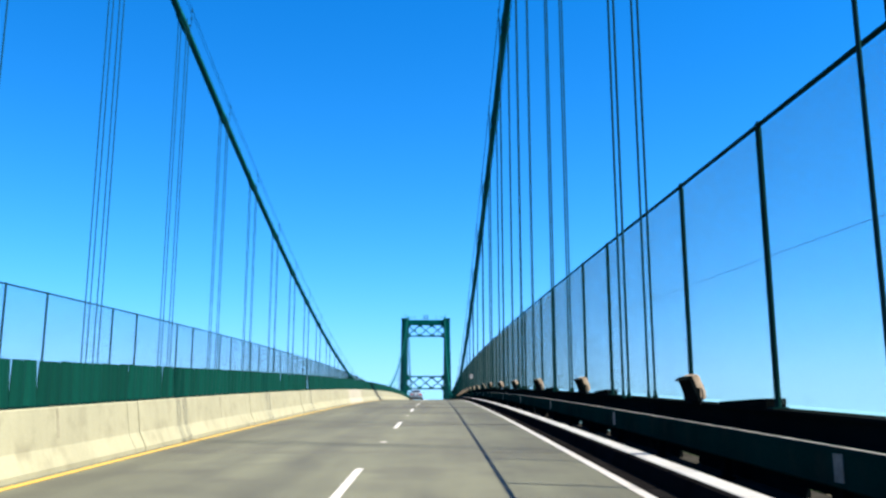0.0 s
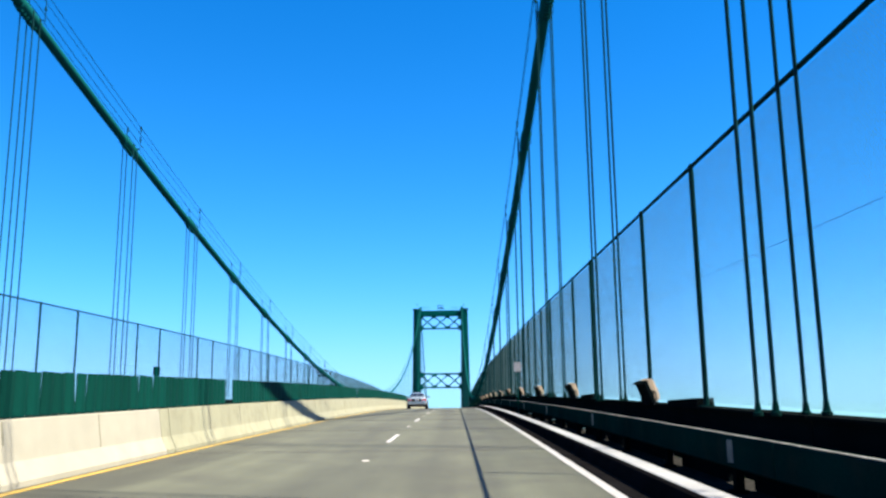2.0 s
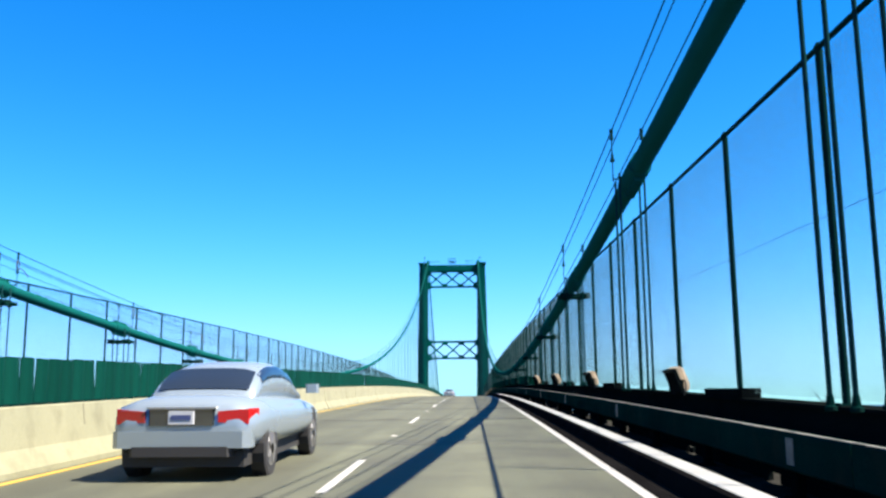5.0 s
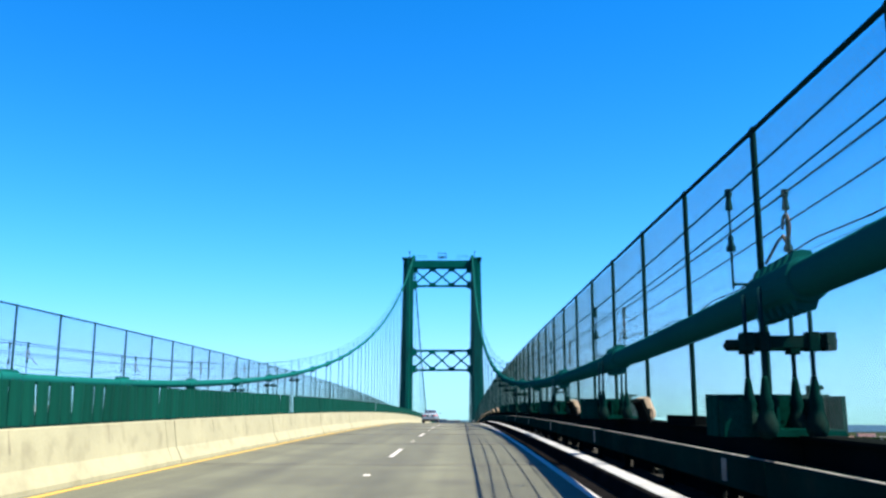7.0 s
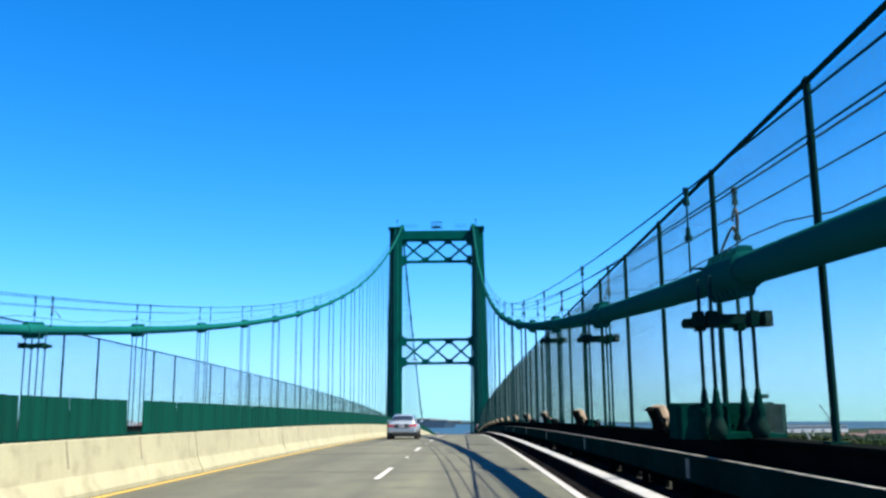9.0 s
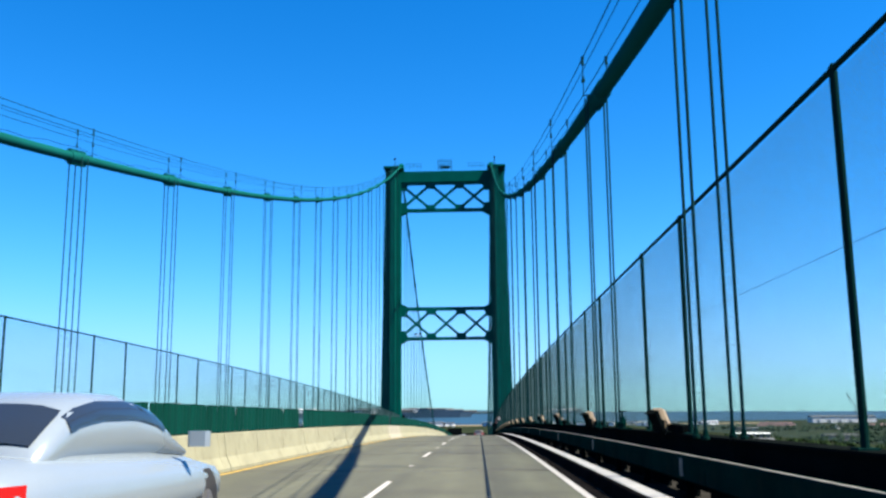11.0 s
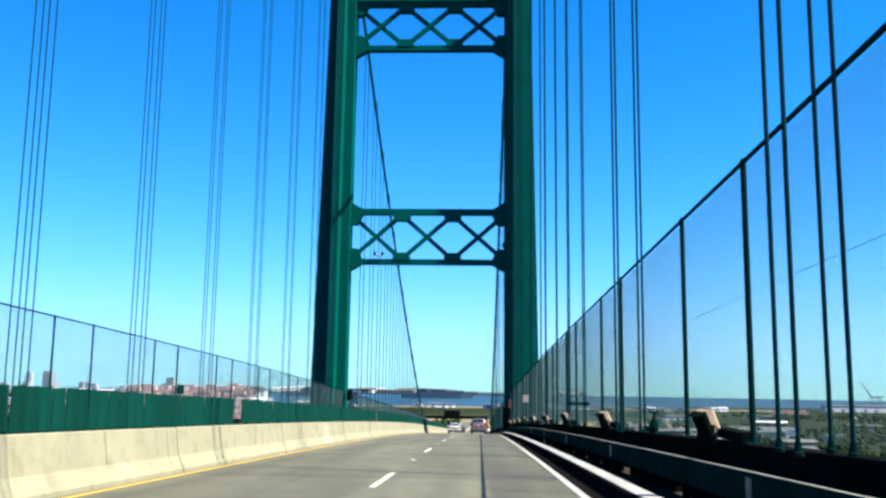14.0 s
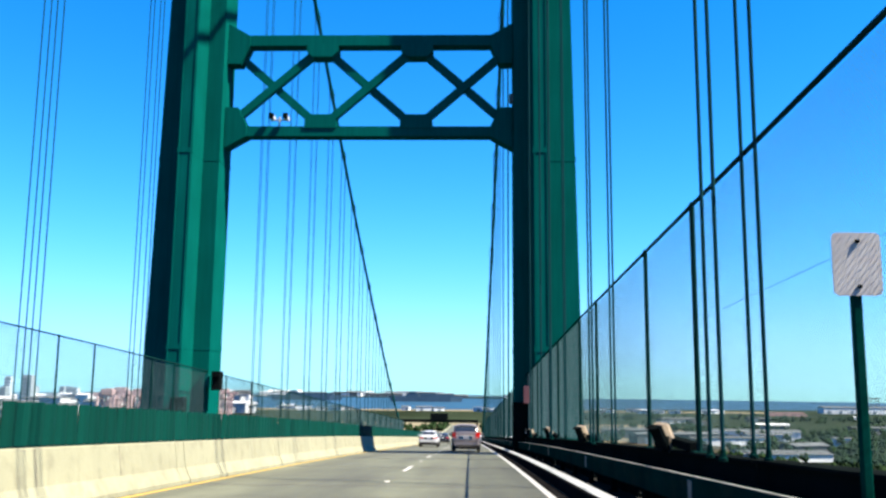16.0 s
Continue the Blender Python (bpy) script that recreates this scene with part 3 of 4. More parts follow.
# spreader and anchor box lie across the bridge, square to the ropes
spreader = Shape().box(-0.42, 0.42, -0.3, -0.2, -0.055, 0.055, 0.01).box(-0.42, 0.42, 0.2, 0.3, -0.055, 0.055, 0.01)
for dx in (-0.38, 0.38):
    spreader.rod((dx, -0.36, 0), (dx, 0.36, 0), 0.045, 8).box(dx - 0.05, dx + 0.05, -0.34, -0.16, -0.085, 0.085, 0.015)
for dx in (-0.23, 0.23):
    spreader.box(dx - 0.06, dx + 0.06, -0.32, -0.18, -0.09, 0.09, 0.02).box(dx - 0.06, dx + 0.06, 0.18, 0.32, -0.09, 0.09, 0.02)
spreader = spreader.mesh("spreader", M["rail"])
abox = Shape().box(-0.61, 0.61, 0.38, 0.42, -0.4, 0.0).box(-0.61, -0.57, 0.0, 0.378, -0.4, -0.02).box(0.57, 0.61, 0.0, 0.378, -0.4, -0.02)
abox.box(-0.568, 0.568, -0.05, 0.376, -0.4, -0.33).box(-0.6, -0.34, -0.16, 0.0, -0.4, -0.06)
for dx in (-0.36, 0.0, 0.36):
    abox.box(dx - 0.015, dx + 0.015, 0.1, 0.378, -0.33, -0.04)
for dx in (-0.5, -0.1, 0.1, 0.5):
    for z in (-0.06, -0.27):
        abox.rod((dx, 0.34, z), (dx, 0.38, z), 0.025, 8)
abox.rod((0.42, 0.4, -0.02), (0.42, 0.4, 0.09), 0.03, 8).rod((0.42, 0.4, 0.07), (0.56, 0.4, 0.07), 0.025, 8)
abox = abox.mesh("anchor_box", M["box_green"])
loop = [(0.0, 0.1 * math.cos(a * math.pi / 7) + 0.03, 0.15 * math.sin(a * math.pi / 7)) for a in range(14)]
wire_loop = Shape().sweep(loop + [(0.0, 0.3, -0.1), (0.0, 0.7, -0.28)], 0.016, 6).mesh("wire_loop", M["black"])
stanchion = Shape().rod((-0.3, 0, 0.1), (-0.3, 0, 1.15), 0.012, 6).rod((0.3, 0, 0.1), (0.3, 0, 1.15), 0.012, 6).rod((-0.3, 0, 0.15), (0.3, 0, 0.15), 0.015, 6)
for dx in (-0.3, 0.3):
    stanchion.rod((dx, 0, 0.95), (dx, 0, 1.09), 0.045, 8, 0.025).rod((dx, 0, 1.09), (dx, 0, 1.17), 0.04, 8).rod((dx, 0, 0.5), (dx, 0, 0.56), 0.05, 8).rod((dx, 0, 0.56), (dx, 0, 0.66), 0.03, 8)
stanchion = stanchion.mesh("stanchion", M["rope"])

knob = turned([(-0.01, 0.04), (0.0, 0.05), (0.03, 0.05), (0.04, 0.036), (0.12, 0.026)], 12).mesh("socket", M["rail"])
tie_bar = Shape().box(-0.34, 0.34, -0.26, -0.17, -0.04, 0.04)
for dx in (-0.23, 0.23):
    tie_bar.box(dx - 0.05, dx + 0.05, -0.28, -0.15, -0.06, 0.06, 0.015)
tie_bar = tie_bar.mesh("tie_bar", M["rail"])
for i in range(-23, 39):
    y = i * PANEL if i < 24 else TOWER + (i - 24 + 1) * 9.6
    if abs(y) > TOWER + SIDE - 15:
        continue
    zd, zc = deck(y), cable(y)
    if zc - zd < 1.5:
        continue
    slope = math.atan((cable(y + 0.5) - cable(y - 0.5)))
    near = abs(i) <= 3
    foot = 1.34 if near else 0.96
    for side in (1, -1):
        splay = 0.45 * (y - TOWER) / SIDE + 0.12 if side < 0 and y > TOWER else 0.0
        g = thing("suspender", (side * ROPE_X - splay, y, zd), "four green painted wire ropes hung from a bolted cable band" if not near else "short wire ropes from cable band into a green anchor box", "suspender", "suspender ropes")
        off = side * (CABLE_X - ROPE_X)
        part("cable_band", band, g, place=(off, 0, zc - zd), turn=(slope, 0, 0))
        for dx, dy in ((-0.23, -0.24), (0.23, -0.24), (-0.23, 0.24), (0.23, 0.24)):
            top = cable(y + dy) - zd - 0.02
            part("rope", rope_unit, g, place=(dx, dy, foot), scale=(1, 1, top - foot))
            if near:
                part("socket", socket, g, place=(dx, dy, foot - 0.24))
            elif side > 0:
                part("socket", knob, g, place=(dx, dy, 0.935))
        if 2 <= abs(i) <= 5:
            part("spreader", spreader, g, place=(0, 0, zc - zd - 0.53))
        if i == 17:
            part("tie_bar", tie_bar, g, place=(0, 0, 1.6))
        if near:
            part("anchor_box", abox, g, place=(0, 0, 1.32), scale=(side, 1, 1))
        if abs(i) < 24:
            if abs(i) <= 5:
                part("wire_loop", wire_loop, g, place=(off + 0.3, 0.6, cable(y + 0.6) - zd + 0.76))
            part("stanchion", stanchion, g, place=(off, 0.6, cable(y + 0.6) - zd))

# ---- edge rails: lower traffic rail, dark chord, on both sides ----
rail_post = Shape().box(0.03, 0.13, -0.06, 0.06, 0.05, 0.66, 0.01).box(-0.02, 0.16, -0.1, 0.1, 0.05, 0.08).mesh("rail_post", M["dark"])
splice_plate = Shape().box(-0.006, 0.006, -0.09, 0.09, 0.4, 0.64, 0.002).mesh("splice_plate", M["worn_plate"])
chord_post = Shape().box(-0.07, 0.07, -0.09, 0.09, 0.05, 0.12, 0.01).mesh("chord_post", M["dark"])
for i in range(-24, 41):
    y0 = i * PANEL
    ys = steps(y0 + 0.01, y0 + PANEL - 0.01, PANEL / 3)
    for side in (1, -1):
        d0 = deck(y0)
        r = thing("guard_rail", (0, y0, deck(y0)), "dark green steel traffic rail on short posts behind the kerb", "guard rail", "guard rails")
        sec = [(8.48, 0.34), (8.46, 0.36), (8.46, 0.675), (8.48, 0.69), (8.58, 0.69), (8.58, 0.67), (8.49, 0.655), (8.49, 0.38), (8.58, 0.36), (8.58, 0.34)]
        if side < 0:
            sec = sec[::-1]
        beam = Shape().strip([(side * x, z) for x, z in sec], [q - y0 for q in ys], lambda q: deck(q + y0) - d0)
        part("rail_beam", beam.mesh("rail_beam", M["rail"]), r)
        if side > 0:
            # added pale strip: the sunlit line on the rail's top
            edge = Shape().strip([(8.47, 0.6905), (8.47, 0.696), (8.52, 0.696), (8.52, 0.6905)], [q - y0 for q in ys], lambda q: deck(q + y0) - d0)
            part("top_edge", edge.mesh("top_edge", M["lit_edge"]), r, "pale strip painted as the rail's sunlit edge")
        part("splice_plate", splice_plate, r, place=(side * 8.456, 1.3, deck(y0 + 1.3) - d0))
        for k in range(3 if side > 0 else 1):
            yy = y0 + 1.6 + k * PANEL / 3
            part("rail_post", rail_post, r, place=(side * 8.54 - (0.16 if side < 0 else 0), yy - y0, deck(yy) - d0))
        # the beam's shaded side is put into its near-black colour
        c = thing("edge_beam", (0, y0, d0), "steel edge beam carrying the wire fence, painted black as in shade", "edge beam", "edge beams")
        sec = [(8.84, 0.165), (8.84, 0.89), (8.89, 0.89), (8.89, 0.165)]
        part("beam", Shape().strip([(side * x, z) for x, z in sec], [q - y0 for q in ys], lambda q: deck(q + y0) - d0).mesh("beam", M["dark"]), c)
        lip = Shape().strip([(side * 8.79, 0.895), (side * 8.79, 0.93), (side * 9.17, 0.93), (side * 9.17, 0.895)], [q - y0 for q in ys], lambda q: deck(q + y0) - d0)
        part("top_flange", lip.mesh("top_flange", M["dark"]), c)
        if side < 0:
            continue
        cut = random.Random(i * 7 + side)
        at, closed, toe = 0.01, True, Shape()
        while at < PANEL - 0.02:
            end = min(PANEL - 0.01, at + (cut.uniform(1.2, 4.0) if closed else cut.uniform(0.25, 1.1)))
            if closed and end - at > 0.05:
                toe.strip([(8.84, 0.06), (8.84, 0.162), (8.89, 0.162), (8.89, 0.06)], [at, end], lambda q: deck(q + y0) - d0)
            at, closed = end, not closed
        part("toe_plate", toe.mesh("toe_plate", M["dark"]), c)
        if -20 < i < 24:
            py = 3.8 if i < 0 else 6.0 if i == 0 else 3.6 if i == 1 else 2.7
            box = Shape().box(side * 8.95 - 0.13, side * 8.95 + 0.13, py + 0.1, py + 1.75, deck(y0 + py) - d0 + 0.935, deck(y0 + py) - d0 + 1.05, 0.02)
            part("cable_box", box.mesh("cable_box", M["dark"]), c)
        for k in range(3):
            yy = y0 + 0.4 + k * PANEL / 3
            part("chord_post", chord_post, c, place=(side * 8.95, yy - y0, deck(yy) - d0))

# ---- chain-link fences ----
def fence_post_mesh(post_h):
    return Shape().rod((0, 0, 0), (0, 0, post_h), 0.037, 10).rod((0, 0, post_h), (0, 0, post_h + 0.05), 0.05, 10, 0.02).box(-0.09, 0.09, -0.09, 0.09, 0, 0.02).mesh("post", M["post"], False)


FENCE_POSTS = {s: fence_post_mesh(FENCE_TOPS[s] - 0.93) for s in (1, -1)}


# where the posts stand along a panel: three near mid-span, two beyond
POSTS = {
    1: lambda i: [1.155, 4.285, 7.415] if -8 < i < 7 else [3.8, 7.19] if i < 0 else [2.69, 6.01],
    -1: lambda i: [2.9, 5.98] if i < -6 else [2.3, 5.45, 8.65] if i < -1 else [2.35, 5.0, 7.4] if i < 0 else [0.63, 3.83, 6.85] if i < 5 else [2.75, 5.85],
}


def links(y0, y1, x, d0, yr, top):
    """Diagonal wires both ways between two posts, each a slim three-sided wire."""
    v, f = [], []
    pitch, r, h, low = 0.054, 0.0015, top - 0.02, 0.98
    span = h - low
    for way in (1, -1):
        c = y0 - span
        while c < y1 + span:
            a, b = (c, c + span) if way > 0 else (c + span, c)
            za, zb = low, h
            if a < y0:
                za, a = low + (y0 - a) * 1.0, y0
            elif a > y1:
                za, a = low + (a - y1), y1
            if b > y1:
                zb, b = h - (b - y1), y1
            elif b < y0:
                zb, b = h - (y0 - b), y0
            if zb - za > 0.05:
                n = len(v)
                for yy, zz in ((a, za), (b, zb)):
                    base = deck(yy) - d0 + zz
                    v += [(x - r, yy - yr, base + r), (x + r, yy - yr, base + r), (x, yy - yr, base - r * 1.6)]
                f += [(n, n + 1, n + 4, n + 3), (n + 1, n + 2, n + 5, n + 4), (n + 2, n, n + 3, n + 5)]
            c += pitch
    me = bpy.data.meshes.new("wire_mesh")
    me.from_pydata(v, [], f)
    me.materials.append(M["wire"])
    return me


for i in range(-22, 40):
    y0 = i * PANEL
    d0 = deck(y0)
    for side in (1, -1):
        fx = side * FENCE_X
        fence = thing("wire_fence", (fx, y0, d0), "tall galvanised chain-link fence on dark green posts", "fence", "fence sections")
        at = POSTS[side](i)
        ft = FENCE_TOPS[side]
        for a in at:
            part("post", FENCE_POSTS[side], fence, place=(0, a, deck(y0 + a) - d0 + 0.93))
        top = [(0, a, deck(y0 + a) - d0 + ft) for a in (0, PANEL / 3, 2 * PANEL / 3, PANEL)]
        part("top_rail", Shape().sweep(top, 0.029, 8).mesh("top_rail", M["post"]), fence)
        part("tension_wire", Shape().sweep([(0.01 * side, a, z - 1.62) for _, a, z in top], 0.003, 4).mesh("tension_wire", M["wire"]), fence)
        part("wire_mesh", links(y0, y0 + PANEL, 0.055 * side, d0, y0, ft), fence, "galvanised diamond mesh", kind="stuff")

# ---- glare screen on the barrier: upright green slats ----
rnd = random.Random(7)
slat_meshes = []
for k in range(4):
    s = Shape()
    w = 0.173
    o = [(-w, -0.012), (-w * 0.4, 0.012), (w * 0.4, 0.012), (w, -0.012), (w, -0.002), (w * 0.4, 0.024), (-w * 0.4, 0.024), (-w, -0.002)]
    t = rnd.uniform(-0.01, 0.01)
    s.prism([Vector((b, a, 0)) for a, b in o], [Vector((b + t, a + t, 0.605 + 0.012 * k / 3)) for a, b in o])
    slat_meshes.append(s.mesh("slat", M["slat"]))
GAPS = (126.4, -118.3, -87.85, 34.9, -149.65, 157.6, -23.1, 95.8, 3.9, 188.3)
for i in range(-22, 41):
    y0 = i * PANEL
    d0 = deck(y0)
    g = thing("glare_screen", (BX, y0, d0 + 0.88), "row of upright green plastic glare slats on the barrier", "glare screen", "glare screen sections")
    ys = steps(0.02, PANEL - 0.02, PANEL / 3)
    part("base_rail", Shape().strip([(-0.06, 0), (-0.06, 0.03), (0.06, 0.03), (0.06, 0)], ys, lambda q: deck(q + y0) - d0).mesh("base_rail", M["rail"]), g)
    n = 24
    lean, twist = rnd.gauss(0, 0.012), rnd.uniform(-0.08, -0.05)
    for k in range(n):
        yy = (k + 0.5) * PANEL / n
        if any(abs(y0 + yy - q) < 0.42 for q in GAPS):
            continue
        part("slat", slat_meshes[rnd.randrange(4)], g, place=(0, yy, deck(y0 + yy) - d0 + 0.03), turn=(rnd.gauss(lean, 0.014), rnd.uniform(-0.03, 0.03), rnd.gauss(twist, 0.013)))

# ---- flood lamps at the foot of the fence ----
house = Shape().box(0.0, 0.13, -0.16, 0.16, -0.25, 0.25, 0.012)
house.prism([Vector((0.13, a, b)) for a, b in ((-0.15, -0.24), (0.15, -0.24), (0.15, 0.24), (-0.15, 0.24))], [Vector((0.21, a, b)) for a, b in ((-0.1, -0.15), (0.1, -0.15), (0.1, 0.17), (-0.1, 0.17))])
house = house.mesh("housing", M["tan"])
glass = Shape().box(-0.1, -0.002, -0.175, 0.175, -0.265, 0.265, 0.015).prism([Vector((-0.1, a, 0.235)) for a in (-0.17, 0.17)] + [Vector((-0.1, a, 0.265)) for a in (0.17, -0.17)], [Vector((-0.19, a, 0.25)) for a in (-0.15, 0.15)] + [Vector((-0.19, a, 0.262)) for a in (0.15, -0.15)]).mesh("lens", M["dark"])
yoke = Shape().box(-0.03, 0.03, -0.185, -0.165, -0.34, -0.1).box(-0.03, 0.03, 0.165, 0.185, -0.34, -0.1).box(-0.04, 0.04, -0.185, 0.185, -0.36, -0.33).box(-0.07, 0.14, -0.07, 0.07, -0.4, -0.36).mesh("bracket", M["dark"])
flex = Shape().sweep([(0.08, 0.0, -0.1), (0.13, -0.08, -0.09), (0.16, -0.14, -0.15), (0.16, -0.16, -0.28), (0.12, -0.12, -0.42)], 0.014, 6).mesh("conduit", M["black"])
for i in range(-21, 24):
    y = i * PANEL + (6.3 if i < -8 else 6.6 if i < 0 else 4.9 if i == 0 else 3.1 if i == 1 else 3.85)
    f = thing("flood_lamp", (8.68, y, deck(y) + 1.215), "tilted tan flood lamp with black lens on a bracket", "flood lamp", "cable flood lamps")
    f.scale = (0.74, 0.74, 0.74)
    h = part("housing", house, f, place=(0, 0, -0.12), turn=(0, radians(-25), radians(24)))
    part("lens", glass, h, "deep black lens frame with short visor")
    part("bracket", yoke, f, turn=(0, 0, radians(30)))
    part("conduit", flex, f)

# ---- fire standpipes with hand wheels on the edge beam ----
def standpipe(y):
    p = thing("standpipe", (8.7, y, deck(y) + 0.93), "dark standpipe valve with a hand wheel on the edge beam", "valve", "standpipe valves")
    part("body", Shape().rod((0, 0, 0), (0, 0, 0.12), 0.07, 10).rod((0, 0, 0.12), (0, 0, 0.26), 0.095, 10, 0.05).rod((0, 0, 0.26), (0, 0, 0.38), 0.02, 8).rod((-0.14, 0, 0.1), (0.0, 0, 0.1), 0.045, 10).box(-0.08, 0.2, -0.06, 0.06, 0.0, 0.03).mesh("body", M["rail"]), p)
    ring = [(0.085 * math.cos(a * math.pi / 6), 0.085 * math.sin(a * math.pi / 6), 0.37) for a in range(13)]
    wheel = Shape()
    for q0, q1 in zip(ring, ring[1:]):
        wheel.rod(q0, q1, 0.012, 5)
    wheel.rod(ring[0], ring[6], 0.01, 5).rod(ring[3], ring[9], 0.01, 5)
    part("hand_wheel", wheel.mesh("hand_wheel", M["dark"]), p)


for y in (-147.9, 8.1, 83.9, 150.25):
    standpipe(y)

# ---- access gate rails in the fence at mid-span ----
gate = thing("fence_gate", (8.95, 2.4, deck(2.4) + 0.93), "dark steel gate rails bolted across the fence at mid-span", "gate", kind="")
for z in (0.04, 0.13, 0.68, 0.82):
    part("rail", Shape().bar((0, -1.25, z), (0, 1.92, z), 0.05, 0.04).mesh("rail", M["post"]), gate)
for dy in (-0.9, 1.3):
    part("clamp", Shape().box(-0.04, 0.03, dy - 0.03, dy + 0.03, 0.65, 0.87, 0.01).mesh("clamp", M["post"]), gate)
    part("stile", Shape().box(-0.03, 0.03, dy - 0.02, dy + 0.02, 0.0, 0.2, 0.005).mesh("stile", M["post"]), gate)

# ---- small traffic sign plates on posts ----
def sign(x, y, high):
    s = thing("sign_post", (x, y, deck(y) + 0.052), "faded white sign plate on a green post", "traffic sign", "roadside signs")
    part("post", Shape().box(-0.032, 0.032, -0.03, 0.03, 0, high, 0.01).mesh("post", M["box_green"]), s)
    o = []
    for cx, cz, a0 in ((0.12, 0.17, 0), (-0.12, 0.17, 90), (-0.12, -0.17, 180), (0.12, -0.17, 270)):
        o += [(cx + 0.04 * math.cos(radians(a0 + a)), cz + 0.04 * math.sin(radians(a0 + a))) for a in (0, 30, 60, 90)]
    plate = Shape().prism([Vector((a, -0.05, b)) for a, b in o], [Vector((a, -0.042, b)) for a, b in o]).mesh("plate", M["sign_white"])
    p = part("plate", plate, s, place=(0, 0, high))
    for z in (0.15, -0.15):
        part("bolt", Shape().rod((0, -0.065, z), (0.015, -0.05, z), 0.014, 8).mesh("bolt", M["dark"]), p)
    return s


sign(8.42, -100.6, 2.2)
sign(8.4, 186.9, 2.27)
# signs of the other carriageway, seen from the back
def back_sign(y):
    s = thing("sign_post", (-8.42, y, deck(y) + 0.052), "dark back of a small sign plate on a green post", "traffic sign", "far signs")
    part("post", Shape().box(-0.04, 0.04, -0.03, 0.03, 0, 2.4, 0.01).mesh("post", M["green"]), s)
    part("plate", Shape().box(-0.16, 0.16, 0.032, 0.042, 2.0, 2.42, 0.004).mesh("plate", M["post"]), s)


back_sign(-100.6)
back_sign(176.4)

# paired traffic cameras on the lower cross frame
tc = thing("traffic_camera", (-5.6, TOWER - 0.3, 11.84), "pair of small white traffic cameras on the tower's cross frame", "traffic camera")
for dx in (-0.42, 0.42):
    part("camera_body", Shape().box(dx - 0.12, dx + 0.12, -0.3, 0.3, 0.42, 0.66, 0.04).mesh("camera_body", M["white_paint"]), tc)
    part("lens_hood", Shape().box(dx - 0.15, dx + 0.15, -0.5, -0.31, 0.4, 0.7, 0.04).mesh("lens_hood", M["dark"]), tc)
part("mast", Shape().rod((0, 0, 0), (0, 0, 0.6), 0.06).rod((-0.5, 0, 0.4), (0.5, 0, 0.4), 0.05).mesh("mast", M["steel"]), tc)

# panels on the tower's foot beside the road
tp = solid("marker_panel", Shape().box(8.7, 9.15, TOWER - 3.32, TOWER - 3.27, deck(TOWER) + 2.9, deck(TOWER) + 3.8, 0.01).mesh("marker_panel", M["bar_red"]), "faded red marker panel on the tower leg", "marker panel")
fc = thing("equipment_cabinet", (8.62, TOWER - 1.75, deck(TOWER) + 0.05), "tall black equipment cabinet at the tower leg's foot", "cabinet")
part("body", Shape().box(-0.42, 0.42, -0.62, 0.62, 0.0, 2.85, 0.03).mesh("body", M["dark"]), fc)
part("door", Shape().box(-0.36, 0.36, -0.65, -0.625, 0.1, 2.7).mesh("door", M["dark"]), fc)
part("handle", Shape().box(0.22, 0.26, -0.69, -0.652, 1.2, 1.45).mesh("handle", M["steel"]), fc)
tb = thing("equipment_cabinet", (-9.75, TOWER - 3.25, deck(TOWER) + 0.05), "black equipment cabinet at the far leg's foot", "cabinet")
part("body", Shape().box(-0.4, 0.4, -0.5, 0.0, 0.0, 3.0, 0.03).mesh("body", M["dark"]), tb)
part("door", Shape().box(-0.34, 0.34, -0.53, -0.505, 0.1, 2.9).mesh("door", M["dark"]), tb)
kb = thing("signal_box", (-8.3, TOWER - 1.5, deck(TOWER) + 3.4), "black signal box on the inner edge of the tower leg", "signal box")
part("body", Shape().box(-0.28, 0.28, -0.2, 0.3, 0.0, 1.05, 0.06).mesh("body", M["dark"]), kb)
part("hood", Shape().box(-0.24, 0.24, -0.32, -0.205, 0.75, 0.95, 0.02).mesh("hood", M["dark"]), kb)
lb = thing("junction_box", (-8.98, TOWER - 1.22, deck(TOWER) + 3.55), "pale green junction box on the tower leg", "junction box")
part("body", Shape().box(-0.21, 0.21, -0.28, 0.0, 0.0, 0.75, 0.03).mesh("body", M["cable"]), lb)
part("lid", Shape().box(-0.18, 0.18, -0.3, -0.282, 0.05, 0.7).mesh("lid", M["cable"]), lb)
wb = thing("junction_box", (8.3, TOWER - 0.75, 13.4), "small pale junction box high on the tower leg", "junction box")
part("body", Shape().box(-0.2, 0.03, -0.22, 0.22, -0.25, 0.25, 0.03).mesh("body", M["worn_plate"]), wb)
part("lid", Shape().box(-0.22, -0.203, -0.2, 0.2, -0.22, 0.22).mesh("lid", M["worn_plate"]), wb)


